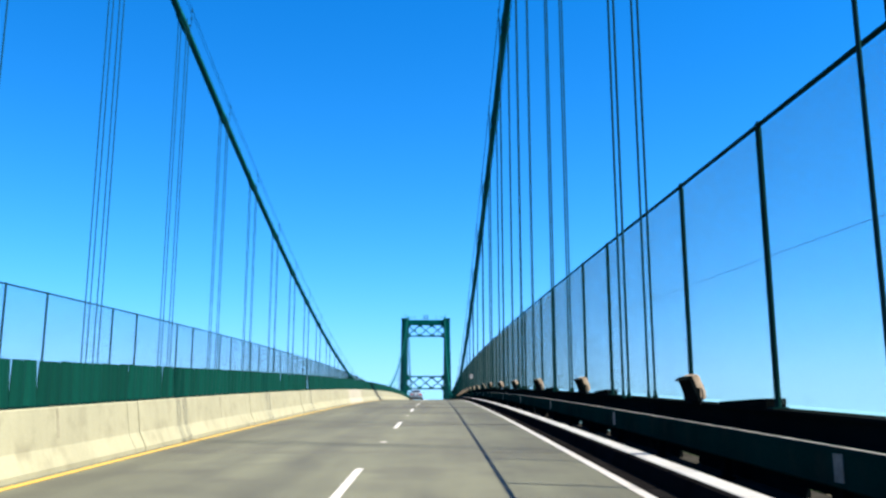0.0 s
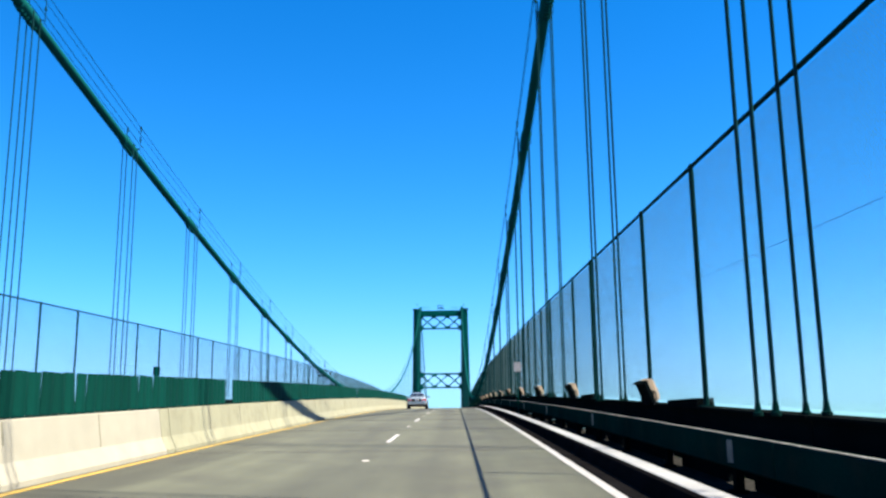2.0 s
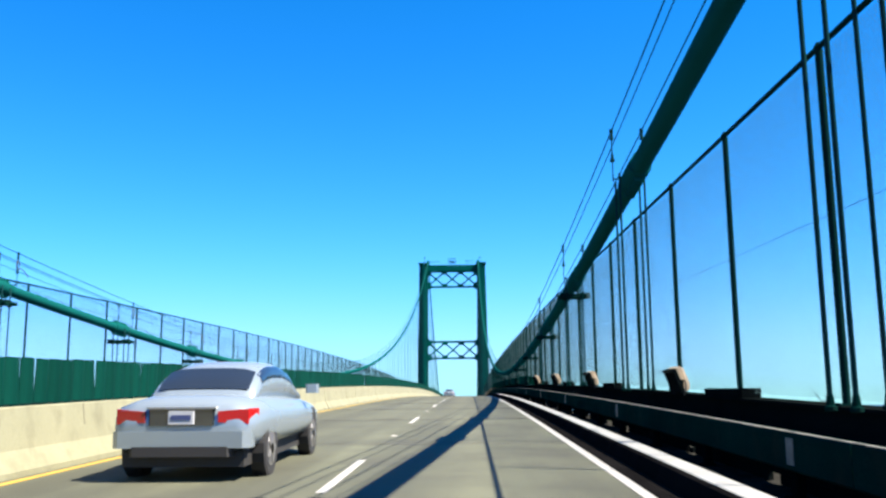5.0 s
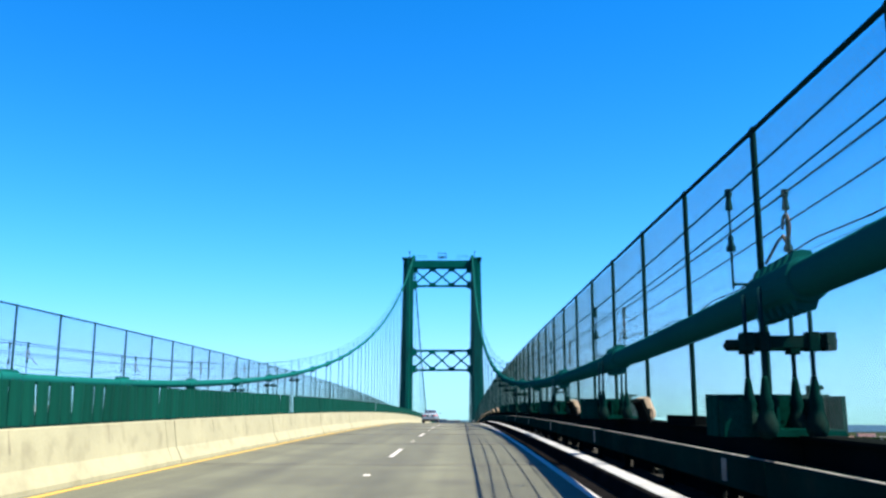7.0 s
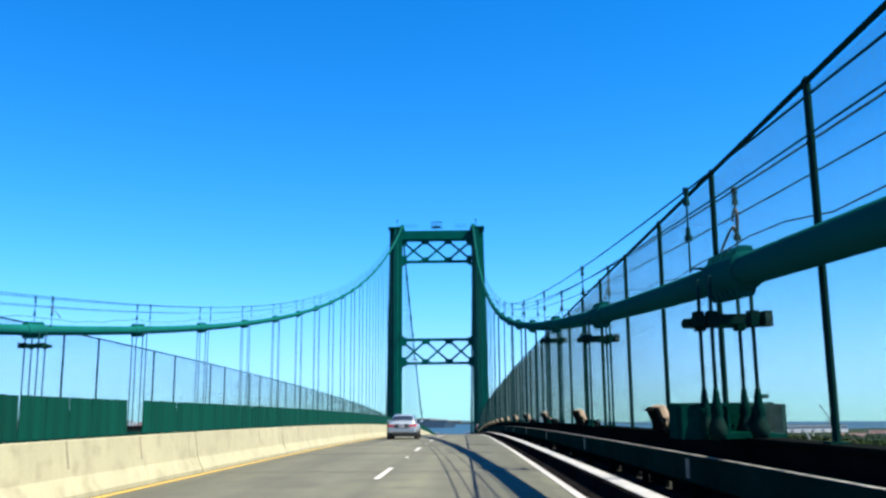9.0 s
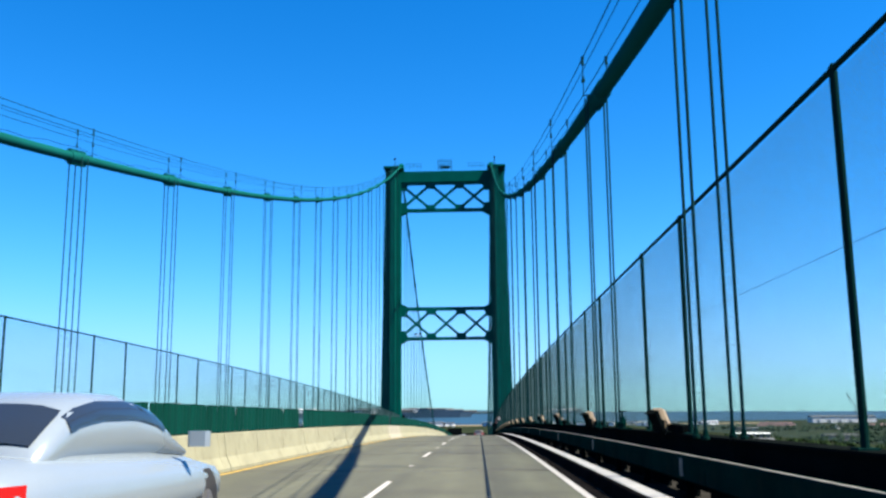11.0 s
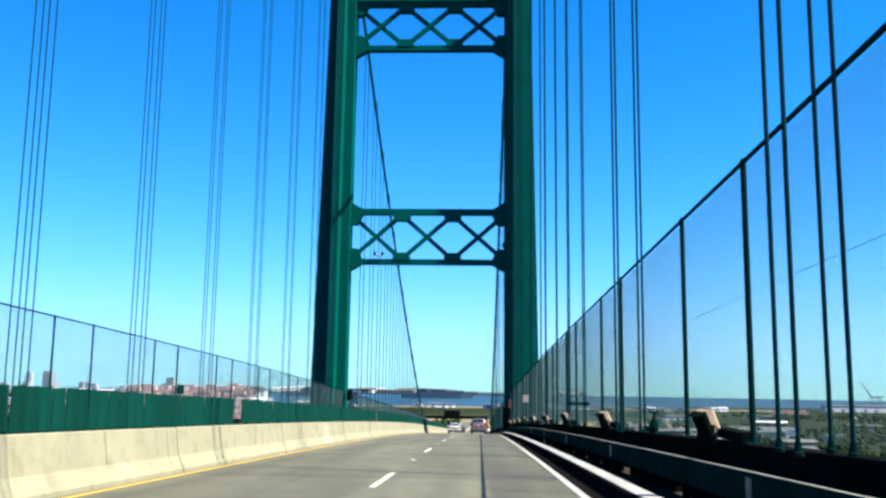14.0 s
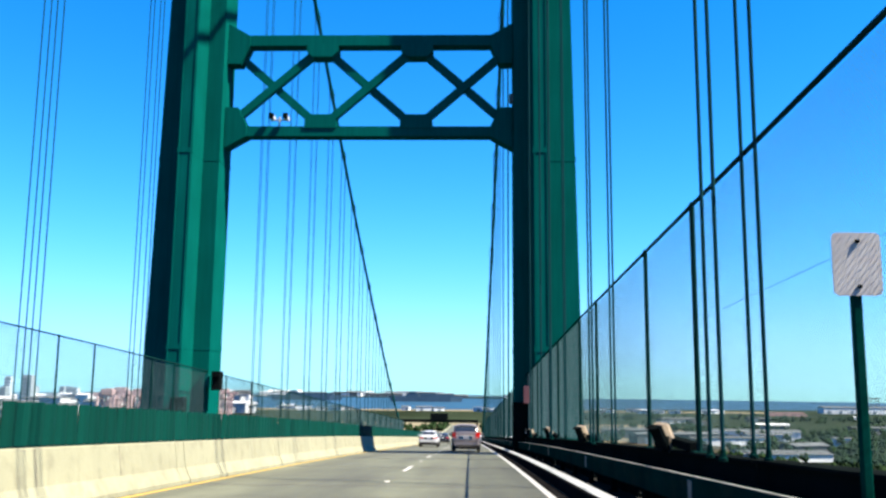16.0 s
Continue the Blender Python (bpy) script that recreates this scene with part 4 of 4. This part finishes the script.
# ---- cars ----
def car(y, x, paint, label, length, kind):
    """A car built from rounded sections along its length, rear bumper at y."""
    c = thing("car", (x, y, deck(y)), label, "car", "cars on the deck")
    c.rotation_euler = (-math.atan((deck(y - 1) - deck(y + 1)) / 2), 0, 0)
    suv = kind == "suv"
    k = length / 4.8
    if suv:
        low = [(0.0, 0.76, 0.5, 0.95), (0.05, 0.86, 0.4, 1.05), (0.3, 0.92, 0.34, 1.1), (2.6, 0.93, 0.33, 1.08), (3.7, 0.92, 0.34, 1.02), (4.5, 0.87, 0.38, 0.92), (4.75, 0.74, 0.44, 0.8), (4.8, 0.6, 0.5, 0.72)]
        cab = [(0.05, 0.7, 0.95, 1.12), (0.16, 0.76, 0.95, 1.42), (0.3, 0.78, 0.95, 1.62), (0.65, 0.78, 0.95, 1.71), (2.4, 0.78, 0.95, 1.7), (2.9, 0.77, 0.95, 1.58), (3.7, 0.78, 0.95, 1.04)]
        rear, glass_z, lamp = (0.1, 0.29), (0.5, 0.93), (0.78, 1.2)
    else:
        low = [(0.0, 0.7, 0.48, 0.74), (0.05, 0.82, 0.36, 0.9), (0.2, 0.88, 0.31, 0.99), (0.8, 0.91, 0.29, 1.03), (2.4, 0.92, 0.28, 0.98), (3.6, 0.91, 0.29, 0.94), (4.4, 0.87, 0.32, 0.82), (4.72, 0.75, 0.38, 0.7), (4.8, 0.6, 0.44, 0.62)]
        cab = [(0.72, 0.68, 0.85, 1.0), (1.0, 0.69, 0.85, 1.19), (1.35, 0.66, 0.85, 1.37), (1.8, 0.66, 0.85, 1.45), (2.5, 0.67, 0.85, 1.46), (3.0, 0.68, 0.85, 1.36), (3.7, 0.72, 0.85, 0.97)]
        rear, glass_z, lamp = (0.84, 1.3), (0.0, 0.0), (0.68, 0.86)
    n, power = 20, 3.6

    def ring(st):
        yy, hw, z0, z1 = st
        zc, zh = (z0 + z1) / 2, (z1 - z0) / 2
        out = []
        for j in range(n):
            a = 2 * math.pi * j / n
            ca, sa = math.cos(a), math.sin(a)
            r = (abs(ca) ** power + abs(sa) ** power) ** (-1 / power)
            out.append((hw * r * ca, yy * k, zc + zh * r * sa))
        return out

    def loft(stations):
        v = [p for st in stations for p in ring(st)]
        m = len(stations)
        f = [(i * n + j, i * n + (j + 1) % n, (i + 1) * n + (j + 1) % n, (i + 1) * n + j) for i in range(m - 1) for j in range(n)]
        return Shape().add(v, f + [tuple(range(n))[::-1], tuple((m - 1) * n + j for j in range(n))])

    def section(yy):
        for s0, s1 in zip(cab, cab[1:]):
            if s0[0] <= yy <= s1[0]:
                u = (yy - s0[0]) / (s1[0] - s0[0])
                return [p + (q - p) * u for p, q in zip(s0, s1)]
        return list(cab[-1])

    def over(yy, u, lift):
        """A point on the cabin's upper skin."""
        _, hw, z0, z1 = section(yy)
        zc, zh = (z0 + z1) / 2, (z1 - z0) / 2
        return Vector((hw * u, yy * k, zc + zh * (1 - abs(u) ** power) ** (1 / power) + lift))

    def beside(yy, w, sx, out):
        _, hw, z0, z1 = section(yy)
        zc, zh = (z0 + z1) / 2, (z1 - z0) / 2
        return Vector((sx * (hw * (1 - abs(w) ** power) ** (1 / power) + out), yy * k, zc + zh * w))

    part("body", loft(low).mesh("body", paint, True), c)
    part("roof", loft(cab).mesh("roof", paint, True), c)

    def pane(name, grid):
        m, w = len(grid), len(grid[0])
        f = [(i * w + j, i * w + j + 1, (i + 1) * w + j + 1, (i + 1) * w + j) for i in range(m - 1) for j in range(w - 1)]
        part(name, Shape().add([p for row in grid for p in row], f).mesh(name, M["car_glass"], True), c, "dark tinted " + name.replace("_", " "))

    us = [-0.86 + 1.72 * j / 8 for j in range(9)]
    pane("rear_window", [[over(rear[0] + (rear[1] - rear[0]) * i / 5, u, 0.014) + Vector((0, -0.012, 0)) for u in us] for i in range(6)])
    f0, f1 = (2.95, 3.6) if suv else (3.03, 3.6)
    pane("windscreen", [[over(f0 + (f1 - f0) * i / 5, u, 0.014) for u in us] for i in range(6)])
    s0, s1 = (0.5, 3.1) if suv else (1.25, 3.15)
    for sx in (-1, 1):
        pane("side_window", [[beside(s0 + (s1 - s0) * i / 10, w, sx, 0.008) for w in (0.25, 0.42, 0.6, 0.76)] for i in range(11)])
        part("mirror", Shape().box(sx * 1.0 - 0.1, sx * 1.0 + 0.1, 3.15 * k, 3.25 * k, low[4][3] + 0.0, low[4][3] + 0.14, 0.03).mesh("mirror", paint), c)
        z0, z1 = lamp
        w0, w1 = (0.62, 0.83) if suv else (0.44, 0.8)
        lampv = Shape().prism([Vector((sx * w0, -0.012, z0 + 0.02)), Vector((sx * w1, 0.03, z0)), Vector((sx * w1, 0.03, z1)), Vector((sx * w0, -0.012, z1 - 0.03))],
                              [Vector((sx * w0, 0.12, z0 + 0.02)), Vector((sx * (w1 + 0.075), 0.26, z0 + 0.02)), Vector((sx * (w1 + 0.075), 0.26, z1)), Vector((sx * w0, 0.12, z1 - 0.03))])
        part("tail_lamp", lampv.mesh("tail_lamp", M["lamp_red"]), c, "red tail lamp")
        for yw in (0.85, 3.85):
            tyre = Shape().rod((sx * 0.7, yw * k, 0.33), (sx * 0.9, yw * k, 0.33), 0.33, 24)
            wh = part("wheel", tyre.mesh("wheel", M["black"]), c)
            rim = Shape().rod((sx * 0.895, yw * k, 0.33), (sx * 0.915, yw * k, 0.33), 0.07, 12)
            for q in range(5):
                a = 2 * math.pi * q / 5
                rim.bar((sx * 0.905, yw * k, 0.33), (sx * 0.905, yw * k + 0.2 * math.cos(a), 0.33 + 0.2 * math.sin(a)), 0.06, 0.02, up=(1, 0, 0))
            part("rim", rim.rod((sx * 0.9, yw * k, 0.33), (sx * 0.904, yw * k, 0.33), 0.22, 20).mesh("rim", M["alloy"]), wh)
            part("wheel_arch", Shape().rod((sx * 0.72, yw * k, 0.36), (sx * 0.893, yw * k, 0.36), 0.39, 20).mesh("wheel_arch", M["black"]), c)
        part("reflector", Shape().box(sx * 0.62 - 0.1, sx * 0.62 + 0.1, -0.004, 0.1, 0.5, 0.54).mesh("reflector", M["lamp_red"]), c)
    part("bumper", Shape().box(-0.84, 0.84, -0.05, 0.3, 0.4, 0.6, 0.09).mesh("bumper", paint), c)
    part("underbody", Shape().box(-0.74, 0.74, 0.1, 4.6 * k, 0.17, 0.36).mesh("underbody", M["black"]), c)
    part("diffuser", Shape().box(-0.62, 0.62, -0.055, 0.2, 0.3, 0.42, 0.05).mesh("diffuser", M["black"]), c)
    zp = 0.76 if not suv else 0.86
    pl = part("number_plate", Shape().box(-0.16, 0.16, -0.03, 0.08, zp - 0.08, zp + 0.08, 0.01).mesh("number_plate", M["plate"]), c)
    part("plate_bar", Shape().box(-0.12, 0.12, -0.036, -0.028, zp - 0.03, zp + 0.03).mesh("plate_bar", M["plate_bar"]), pl)
    part("boot_recess", Shape().box(-0.4, 0.4, -0.018, 0.06, zp - 0.1, zp + 0.1, 0.02).mesh("boot_recess", M["car_glass"]), c)
    part("boot_trim", Shape().box(-0.42, 0.42, -0.03, 0.1, zp + 0.1, zp + 0.125).mesh("boot_trim", M["steel"]), c)
    return c


car(-63.0, 2.1, M["silver"], "silver four-door saloon with a dark rear window", 4.8, "saloon")
car(237.0, 5.6, M["champagne"], "grey-red sport utility car with upright tail lamps", 4.6, "suv")
car(262.0, 2.1, M["white_paint"], "white four-door saloon in the inner lane", 4.7, "saloon")
car(305.0, 2.1, M["black_paint"], "black four-door saloon far along the inner lane", 4.7, "saloon")
car(70.0, 2.1, M["silver"], "pale silver saloon with a dark rear window", 4.7, "saloon")


# ---- harbour round the bridge ----
SEA, FAR = -62.0, 0.85


rim = [(3500 * math.cos(2 * math.pi * k / 96), 3500 * math.sin(2 * math.pi * k / 96), SEA) for k in range(96)]
solid("water", Shape().add(rim + [(0, 0, SEA)], [(k, (k + 1) % 96, 96) for k in range(96)]).mesh("water", M["water"]), "blue harbour water reaching the horizon", "water", "structure")


def land(name, outline, z, material, label):
    outline = [(x * FAR, y * FAR if y > 400 else y) for x, y in outline]
    low = [Vector((x, y, SEA - 1)) for x, y in outline]
    s = Shape().prism(low, [Vector((x, y, z)) for x, y in outline])
    return solid(name, s.mesh(name, material), label, "land", "structure")


land("ground", [(-4300, 300), (-250, 300), (300, 290), (4300, 300), (4000, 1500), (2300, 2250), (1300, 2650), (500, 2500), (150, 2350), (-500, 2300), (-1200, 2500), (-2400, 3300), (-4300, 2400)], SEA + 2.0, M["land"], "flat harbour land with yards and scrub")
for outline in ([(-60, 380), (60, 380), (110, 900), (420, 1150), (330, 1330), (-220, 1280), (-60, 800)], [(260, 520), (760, 570), (860, 720), (300, 680)], [(420, 900), (1250, 960), (1500, 1180), (500, 1060)], [(-700, 900), (-160, 950), (-200, 1100), (-800, 1050)]):
    land("ground", outline, SEA + 2.3, M["sand"], "pale bare yard ground")
land("ground", [(-2300, 3900), (-300, 3880), (250, 3880), (420, 3900), (420, 4100), (-2600, 4100)], SEA + 2.0, M["land"], "far terminal land across the channel")

# hills and far sea at the edge of sight; haze is mixed into the colour
def ridge(a0, a1, r, zs, material, label, seed):
    n = 80
    top = []
    for i in range(n + 1):
        a = radians(a0 + (a1 - a0) * i / n)
        h = zs[0] + zs[1] * noise.noise(Vector((i * 0.13, seed, 0))) + zs[2] * noise.noise(Vector((i * 0.5, seed, 3)))
        top.append((math.sin(a) * r, math.cos(a) * r, h))
    verts = [(x, y, SEA - 2) for x, y, _ in top] + top + [(x * 1.02, y * 1.02, SEA - 2) for x, y, _ in top]
    m = n + 1
    faces = [(i, i + 1, m + i + 1, m + i) for i in range(n)] + [(m + i, m + i + 1, 2 * m + i + 1, 2 * m + i) for i in range(n)]
    return solid("backdrop", Shape().add(verts, faces).mesh("backdrop", material), label, "distant land", "structure")


ridge(-70, 6.5, 3480, (-51, 6, 4), M["haze"], "low hills on the horizon, haze painted in as pale blue", 1.0)

# dry pale ground either side of the approach, a dark road across it and the tan shore
land("ground", [(-560, 1230), (-90, 1215), (330, 1235), (420, 1500), (300, 1650), (-160, 1660), (-620, 1560)], SEA + 2.4, M["dry"], "pale dry sandy ground beside the approach road")
land("ground", [(-900, 2180), (700, 2260), (720, 2360), (-900, 2290)], SEA + 2.4, M["dry"], "tan sandy shore of the channel")

# warehouses, tanks and port buildings
rnd = random.Random(11)


def warehouse(x, y, w, d, h, wall, turn=0.0):
    g = thing("warehouse", (x * FAR, y * FAR, SEA + 2), "long low white harbour warehouse" if wall == "white_wall" else "pale city building across the harbour" if wall == "pale_city" else "low grey harbour building among yards", "building", "harbour buildings")
    g.rotation_euler = (0, 0, turn)
    part("wall", Shape().box(-w / 2, w / 2, -d / 2, d / 2, 0, h).mesh("wall", M[wall]), g)
    rise = min(4.0, d * 0.08)
    roof = Shape().prism([Vector((-w / 2 - 1, -d / 2 - 1, h)), Vector((-w / 2 - 1, d / 2 + 1, h)), Vector((-w / 2 - 1, 0, h + rise))],
                         [Vector((w / 2 + 1, -d / 2 - 1, h)), Vector((w / 2 + 1, d / 2 + 1, h)), Vector((w / 2 + 1, 0, h + rise))])
    part("roof", roof.mesh("roof", M["white_wall"] if rnd.random() < 0.25 else M["grey_wall"]), g)
    for k in range(max(1, int(w / 22))):
        xx = -w / 2 + (k + 0.5) * 22
        part("door", Shape().box(xx - 3, xx + 3, -d / 2 - 0.3, -d / 2 - 0.02, 0, min(6, h * 0.7)).mesh("door", M["window"]), g)


for k in range(34):
    warehouse(rnd.uniform(220, 1900), rnd.uniform(900, 2200), rnd.uniform(14, 48), rnd.uniform(10, 20), rnd.uniform(4, 8), "white_wall" if rnd.random() < 0.35 else "grey_wall", rnd.uniform(-0.4, 0.4))
for k in range(44):
    warehouse(rnd.uniform(-1500, 400), rnd.uniform(3890, 4060), rnd.uniform(40, 130), rnd.uniform(25, 45), rnd.uniform(7, 17), "white_wall" if rnd.random() < 0.7 else "grey_wall", rnd.uniform(-0.2, 0.2))
for k in range(14):
    warehouse(rnd.uniform(-180, 400), rnd.uniform(1000, 1330), rnd.uniform(30, 90), rnd.uniform(15, 30), rnd.uniform(5, 10), "white_wall" if rnd.random() < 0.5 else "grey_wall", rnd.uniform(-0.3, 0.3))


for k in range(150):
    a, r = radians(rnd.uniform(-40, -13)), rnd.uniform(1700, 3500)
    warehouse(math.sin(a) * r, math.cos(a) * r, rnd.uniform(20, 70), rnd.uniform(20, 40), rnd.uniform(6, 18), "pale_city", rnd.uniform(-0.3, 0.3))
for k in range(26):
    warehouse(rnd.uniform(-420, 560), rnd.uniform(2190, 2290), rnd.uniform(12, 40), rnd.uniform(10, 20), rnd.uniform(4, 8), "white_wall", rnd.uniform(-0.3, 0.3))


# far blocks; their blue-grey carries the haze as paint
def tower_block(x, y, w, d, h):
    g = thing("tower_block", (x * FAR, y * FAR, SEA + 2), "city block far behind the port, haze painted into its grey", "building", "city blocks")
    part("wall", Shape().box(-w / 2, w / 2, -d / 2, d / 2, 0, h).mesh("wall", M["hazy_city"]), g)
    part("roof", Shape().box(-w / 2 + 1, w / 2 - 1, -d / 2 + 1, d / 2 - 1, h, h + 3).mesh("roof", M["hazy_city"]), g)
    for f in range(int(h / 9)):
        part("window", Shape().box(-w / 2 + 2, w / 2 - 2, -d / 2 - 0.3, -d / 2 - 0.05, 4 + f * 9, 8 + f * 9).mesh("window", M["window"]), g)


for k in range(44):
    a = rnd.uniform(-42, -14)
    r = rnd.uniform(3000, 3900)
    tower_block(math.sin(radians(a)) * r, math.cos(radians(a)) * r, rnd.uniform(12, 30), rnd.uniform(12, 24), rnd.uniform(14, 30) if rnd.random() < 0.8 else rnd.uniform(40, 62))

# stacks of red containers on the terminal
stack_mesh = Shape().box(-6, 6, -1.2, 1.2, 0, 2.6).mesh("container", M["red_box"])
for k in range(62):
    a = rnd.uniform(-21, -13.5)
    r = rnd.uniform(1350, 1700)
    n = rnd.randrange(3, 8)
    cs = thing("container_stack", (math.sin(radians(a)) * r * FAR, math.cos(radians(a)) * r * FAR, SEA + 2), "stack of faded red shipping containers", "containers", "container stacks")
    for j in range(n):
        for i in range(3):
            part("container", stack_mesh, cs, place=(rnd.uniform(-0.3, 0.3), (i - 1) * 2.6, j * 2.62), scale=(2.6, 1, 1.35))

for k in range(7):
    a, r = rnd.uniform(12, 33), rnd.uniform(2050, 2500)
    cs = thing("container_stack", (math.sin(radians(a)) * r * FAR, math.cos(radians(a)) * r * FAR, SEA + 2), "row of rust-brown shipping containers on the quay", "containers", "container stacks")
    for j in range(2):
        part("container", stack_mesh, cs, place=(0, 0, j * 3.6), scale=(rnd.uniform(3, 6), 3, 1.35))

# a dark ship in the channel
sh = thing("cargo_ship", (-140 * FAR, 3250 * FAR, SEA), "long dark-hulled cargo ship moored in the channel", "ship")
o = [(-110, 0), (-105, 14), (70, 15), (105, 0), (70, -15), (-105, -14)]
part("hull", Shape().prism([Vector((x * 0.96, y, 0)) for x, y in o], [Vector((x, y, 15)) for x, y in o]).mesh("hull", M["hull"]), sh)
part("bridge_house", Shape().box(-60, -25, -12, 12, 15, 24).box(-52, -32, -13, 13, 24, 28).mesh("bridge_house", M["hull"]), sh)
part("cargo_deck", Shape().box(-20, 78, -12, 12, 15, 22).mesh("cargo_deck", M["hull"]), sh)
sh2 = copy_thing(sh, pose(-560 * FAR, 3300 * FAR, SEA))

# harbour crane far to seaward
def crane(x, y, s):
    c = thing("harbour_crane", (x * FAR, y * FAR, SEA + 2), "pale blue-grey harbour crane with a raised boom", "crane", "harbour cranes")
    steel = M["grey_wall"]
    f = Shape()
    for dx in (-12, 12):
        for dy in (-10, 10):
            f.bar((dx * s, dy * s, 0), (dx * s, dy * s, 45 * s), 2 * s, 2 * s, up=(0, 1, 0))
    f.bar((-12 * s, 0, 45 * s), (12 * s, 0, 45 * s), 2 * s, 3 * s).bar((-12 * s, 0, 25 * s), (12 * s, 0, 25 * s), 2 * s, 2 * s)
    part("frame", f.mesh("frame", steel), c)
    part("boom", Shape().bar((-12 * s, 0, 46 * s), (-42 * s, 0, 92 * s), 2 * s, 2.5 * s).bar((-12 * s, 0, 46 * s), (25 * s, 0, 48 * s), 2 * s, 2.5 * s).mesh("boom", steel), c)


crane(965, 2360, 0.65)
warehouse(905, 2330, 130, 30, 12, "white_wall")

def quay_crane(x, y, s):
    """A container crane: braced legs, machinery house and a level boom."""
    c = thing("quay_crane", (x * FAR, y * FAR, SEA + 2), "faded red container crane on the far quay", "crane", "quay cranes")
    f = Shape()
    for dx in (-13, 13):
        for dy in (-8, 8):
            f.bar((dx * s, dy * s, 0), (dx * s, dy * s, 50 * s), 2.6 * s, 2.6 * s, up=(0, 1, 0))
        f.bar((dx * s, -8 * s, 18 * s), (dx * s, 8 * s, 18 * s), 2 * s, 3 * s).bar((dx * s, -8 * s, 48 * s), (dx * s, 8 * s, 48 * s), 2 * s, 4 * s)
    f.bar((-13 * s, -8 * s, 18 * s), (13 * s, -8 * s, 48 * s), 1.6 * s, 1.6 * s, up=(0, 1, 0)).bar((-13 * s, -8 * s, 18 * s), (13 * s, -8 * s, 18 * s), 2 * s, 3 * s)
    part("frame", f.mesh("frame", M["red_steel"]), c)
    part("machinery_house", Shape().box(-9 * s, 9 * s, -6 * s, 6 * s, 52 * s, 59 * s, 0.5).mesh("machinery_house", M["red_steel"]), c)
    part("boom", Shape().bar((-22 * s, 0, 51 * s), (24 * s, 0, 51 * s), 5 * s, 4 * s).mesh("boom", M["red_steel"]), c)


for k in range(22):
    a, r = radians(-19.4 + 6.2 * k / 21 + rnd.uniform(-0.15, 0.15)), rnd.uniform(1450, 1650)
    quay_crane(math.sin(a) * r, math.cos(a) * r, rnd.uniform(0.66, 0.8))

# scattered trees, far below
tree_v, tree_f = [], []
for k in range(7500):
    if k % 3:
        x, y = rnd.uniform(120, 1700), rnd.uniform(330, 1900)
    else:
        x, y = rnd.uniform(-1300, 100), rnd.uniform(330, 1500)
    if noise.noise(Vector((x * 0.004, y * 0.004, 0.5))) < -0.05:
        continue
    if -70 < x < 70 and y < 800:
        continue
    x, y, h = x * FAR, y * FAR, rnd.uniform(4, 10)
    for b in range(5):
        cx, cy, cz, r = x + rnd.uniform(-3, 3), y + rnd.uniform(-3, 3), SEA + 2 + h * rnd.uniform(0.35, 0.95), rnd.uniform(1.6, 3.4)
        n = len(tree_v)
        for p in ((1, 0, 0), (-1, 0, 0), (0, 1, 0), (0, -1, 0), (0, 0, 1), (0, 0, -1)):
            j = rnd.uniform(0.7, 1.3) * r
            tree_v.append((cx + p[0] * j, cy + p[1] * j, cz + p[2] * j))
        tree_f += [(n + a, n + b2, n + c) for a, b2, c in ((0, 2, 4), (2, 1, 4), (1, 3, 4), (3, 0, 4), (2, 0, 5), (1, 2, 5), (3, 1, 5), (0, 3, 5))]
solid("tree_cover", Shape().add(tree_v, tree_f).mesh("tree_cover", M["leaf"]), "scattered dark green trees on the harbour land", "trees", "stuff")

# the approach road and the gantry beyond the side span
APP = steps(FRONT, 900, 20)
app_deck = lambda q: deck(FRONT) - 2 * CREST * TOWER * (q - FRONT) + 0.00004 * (q - FRONT) ** 2
solid("road", Shape().strip([(-9.5, -1.6), (-9.5, 0), (9.5, 0), (9.5, -1.6)], APP, app_deck).mesh("road", M["road"]), "grey concrete approach viaduct beyond the bridge", "road", "structure")
for side in (1, -1):
    solid("wall_parapet", Shape().strip([(side * 9.1, 0), (side * 9.1, 0.9), (side * 9.4, 0.9), (side * 9.4, 0)], APP, app_deck).mesh("wall_parapet", M["concrete"]), "low concrete parapet of the approach viaduct", "parapet", "structure")
solid("wall_median", Shape().strip(profile, APP, app_deck).mesh("wall_median", M["concrete"]), "concrete median of the approach viaduct", "median barrier", "structure")
pier = Shape().box(-3, 3, -1.5, 1.5, 0, 1, 0.3).mesh("pier", M["concrete"])
for yy in range(430, 900, 45):
    p = solid("viaduct_pier", pier, "grey concrete viaduct pier", "pier", group="viaduct piers", place=(0, yy, SEA + 2))
    p.scale = (1, 1, app_deck(yy) - 1.6 - SEA - 2)
gy = 640
gz = app_deck(gy)
gt = thing("sign_gantry", (0, gy, gz), "dark steel gantry with a sign board across the road", "sign gantry")
for x in (-44.0, 9.5):
    part("post", Shape().box(x - 0.4, x + 0.4, -0.4, 0.4, -6 if x > 0 else SEA + 2 - gz, 7.4).mesh("post", M["dark"]), gt)
part("beam", Shape().box(-44.0, 9.5, -0.5, 0.5, 5.9, 7.3).mesh("beam", M["dark"]), gt)
part("sign_board", Shape().box(-14.5, -5.5, -0.8, -0.52, 7.0, 10.4).mesh("sign_board", M["dark"]), gt)
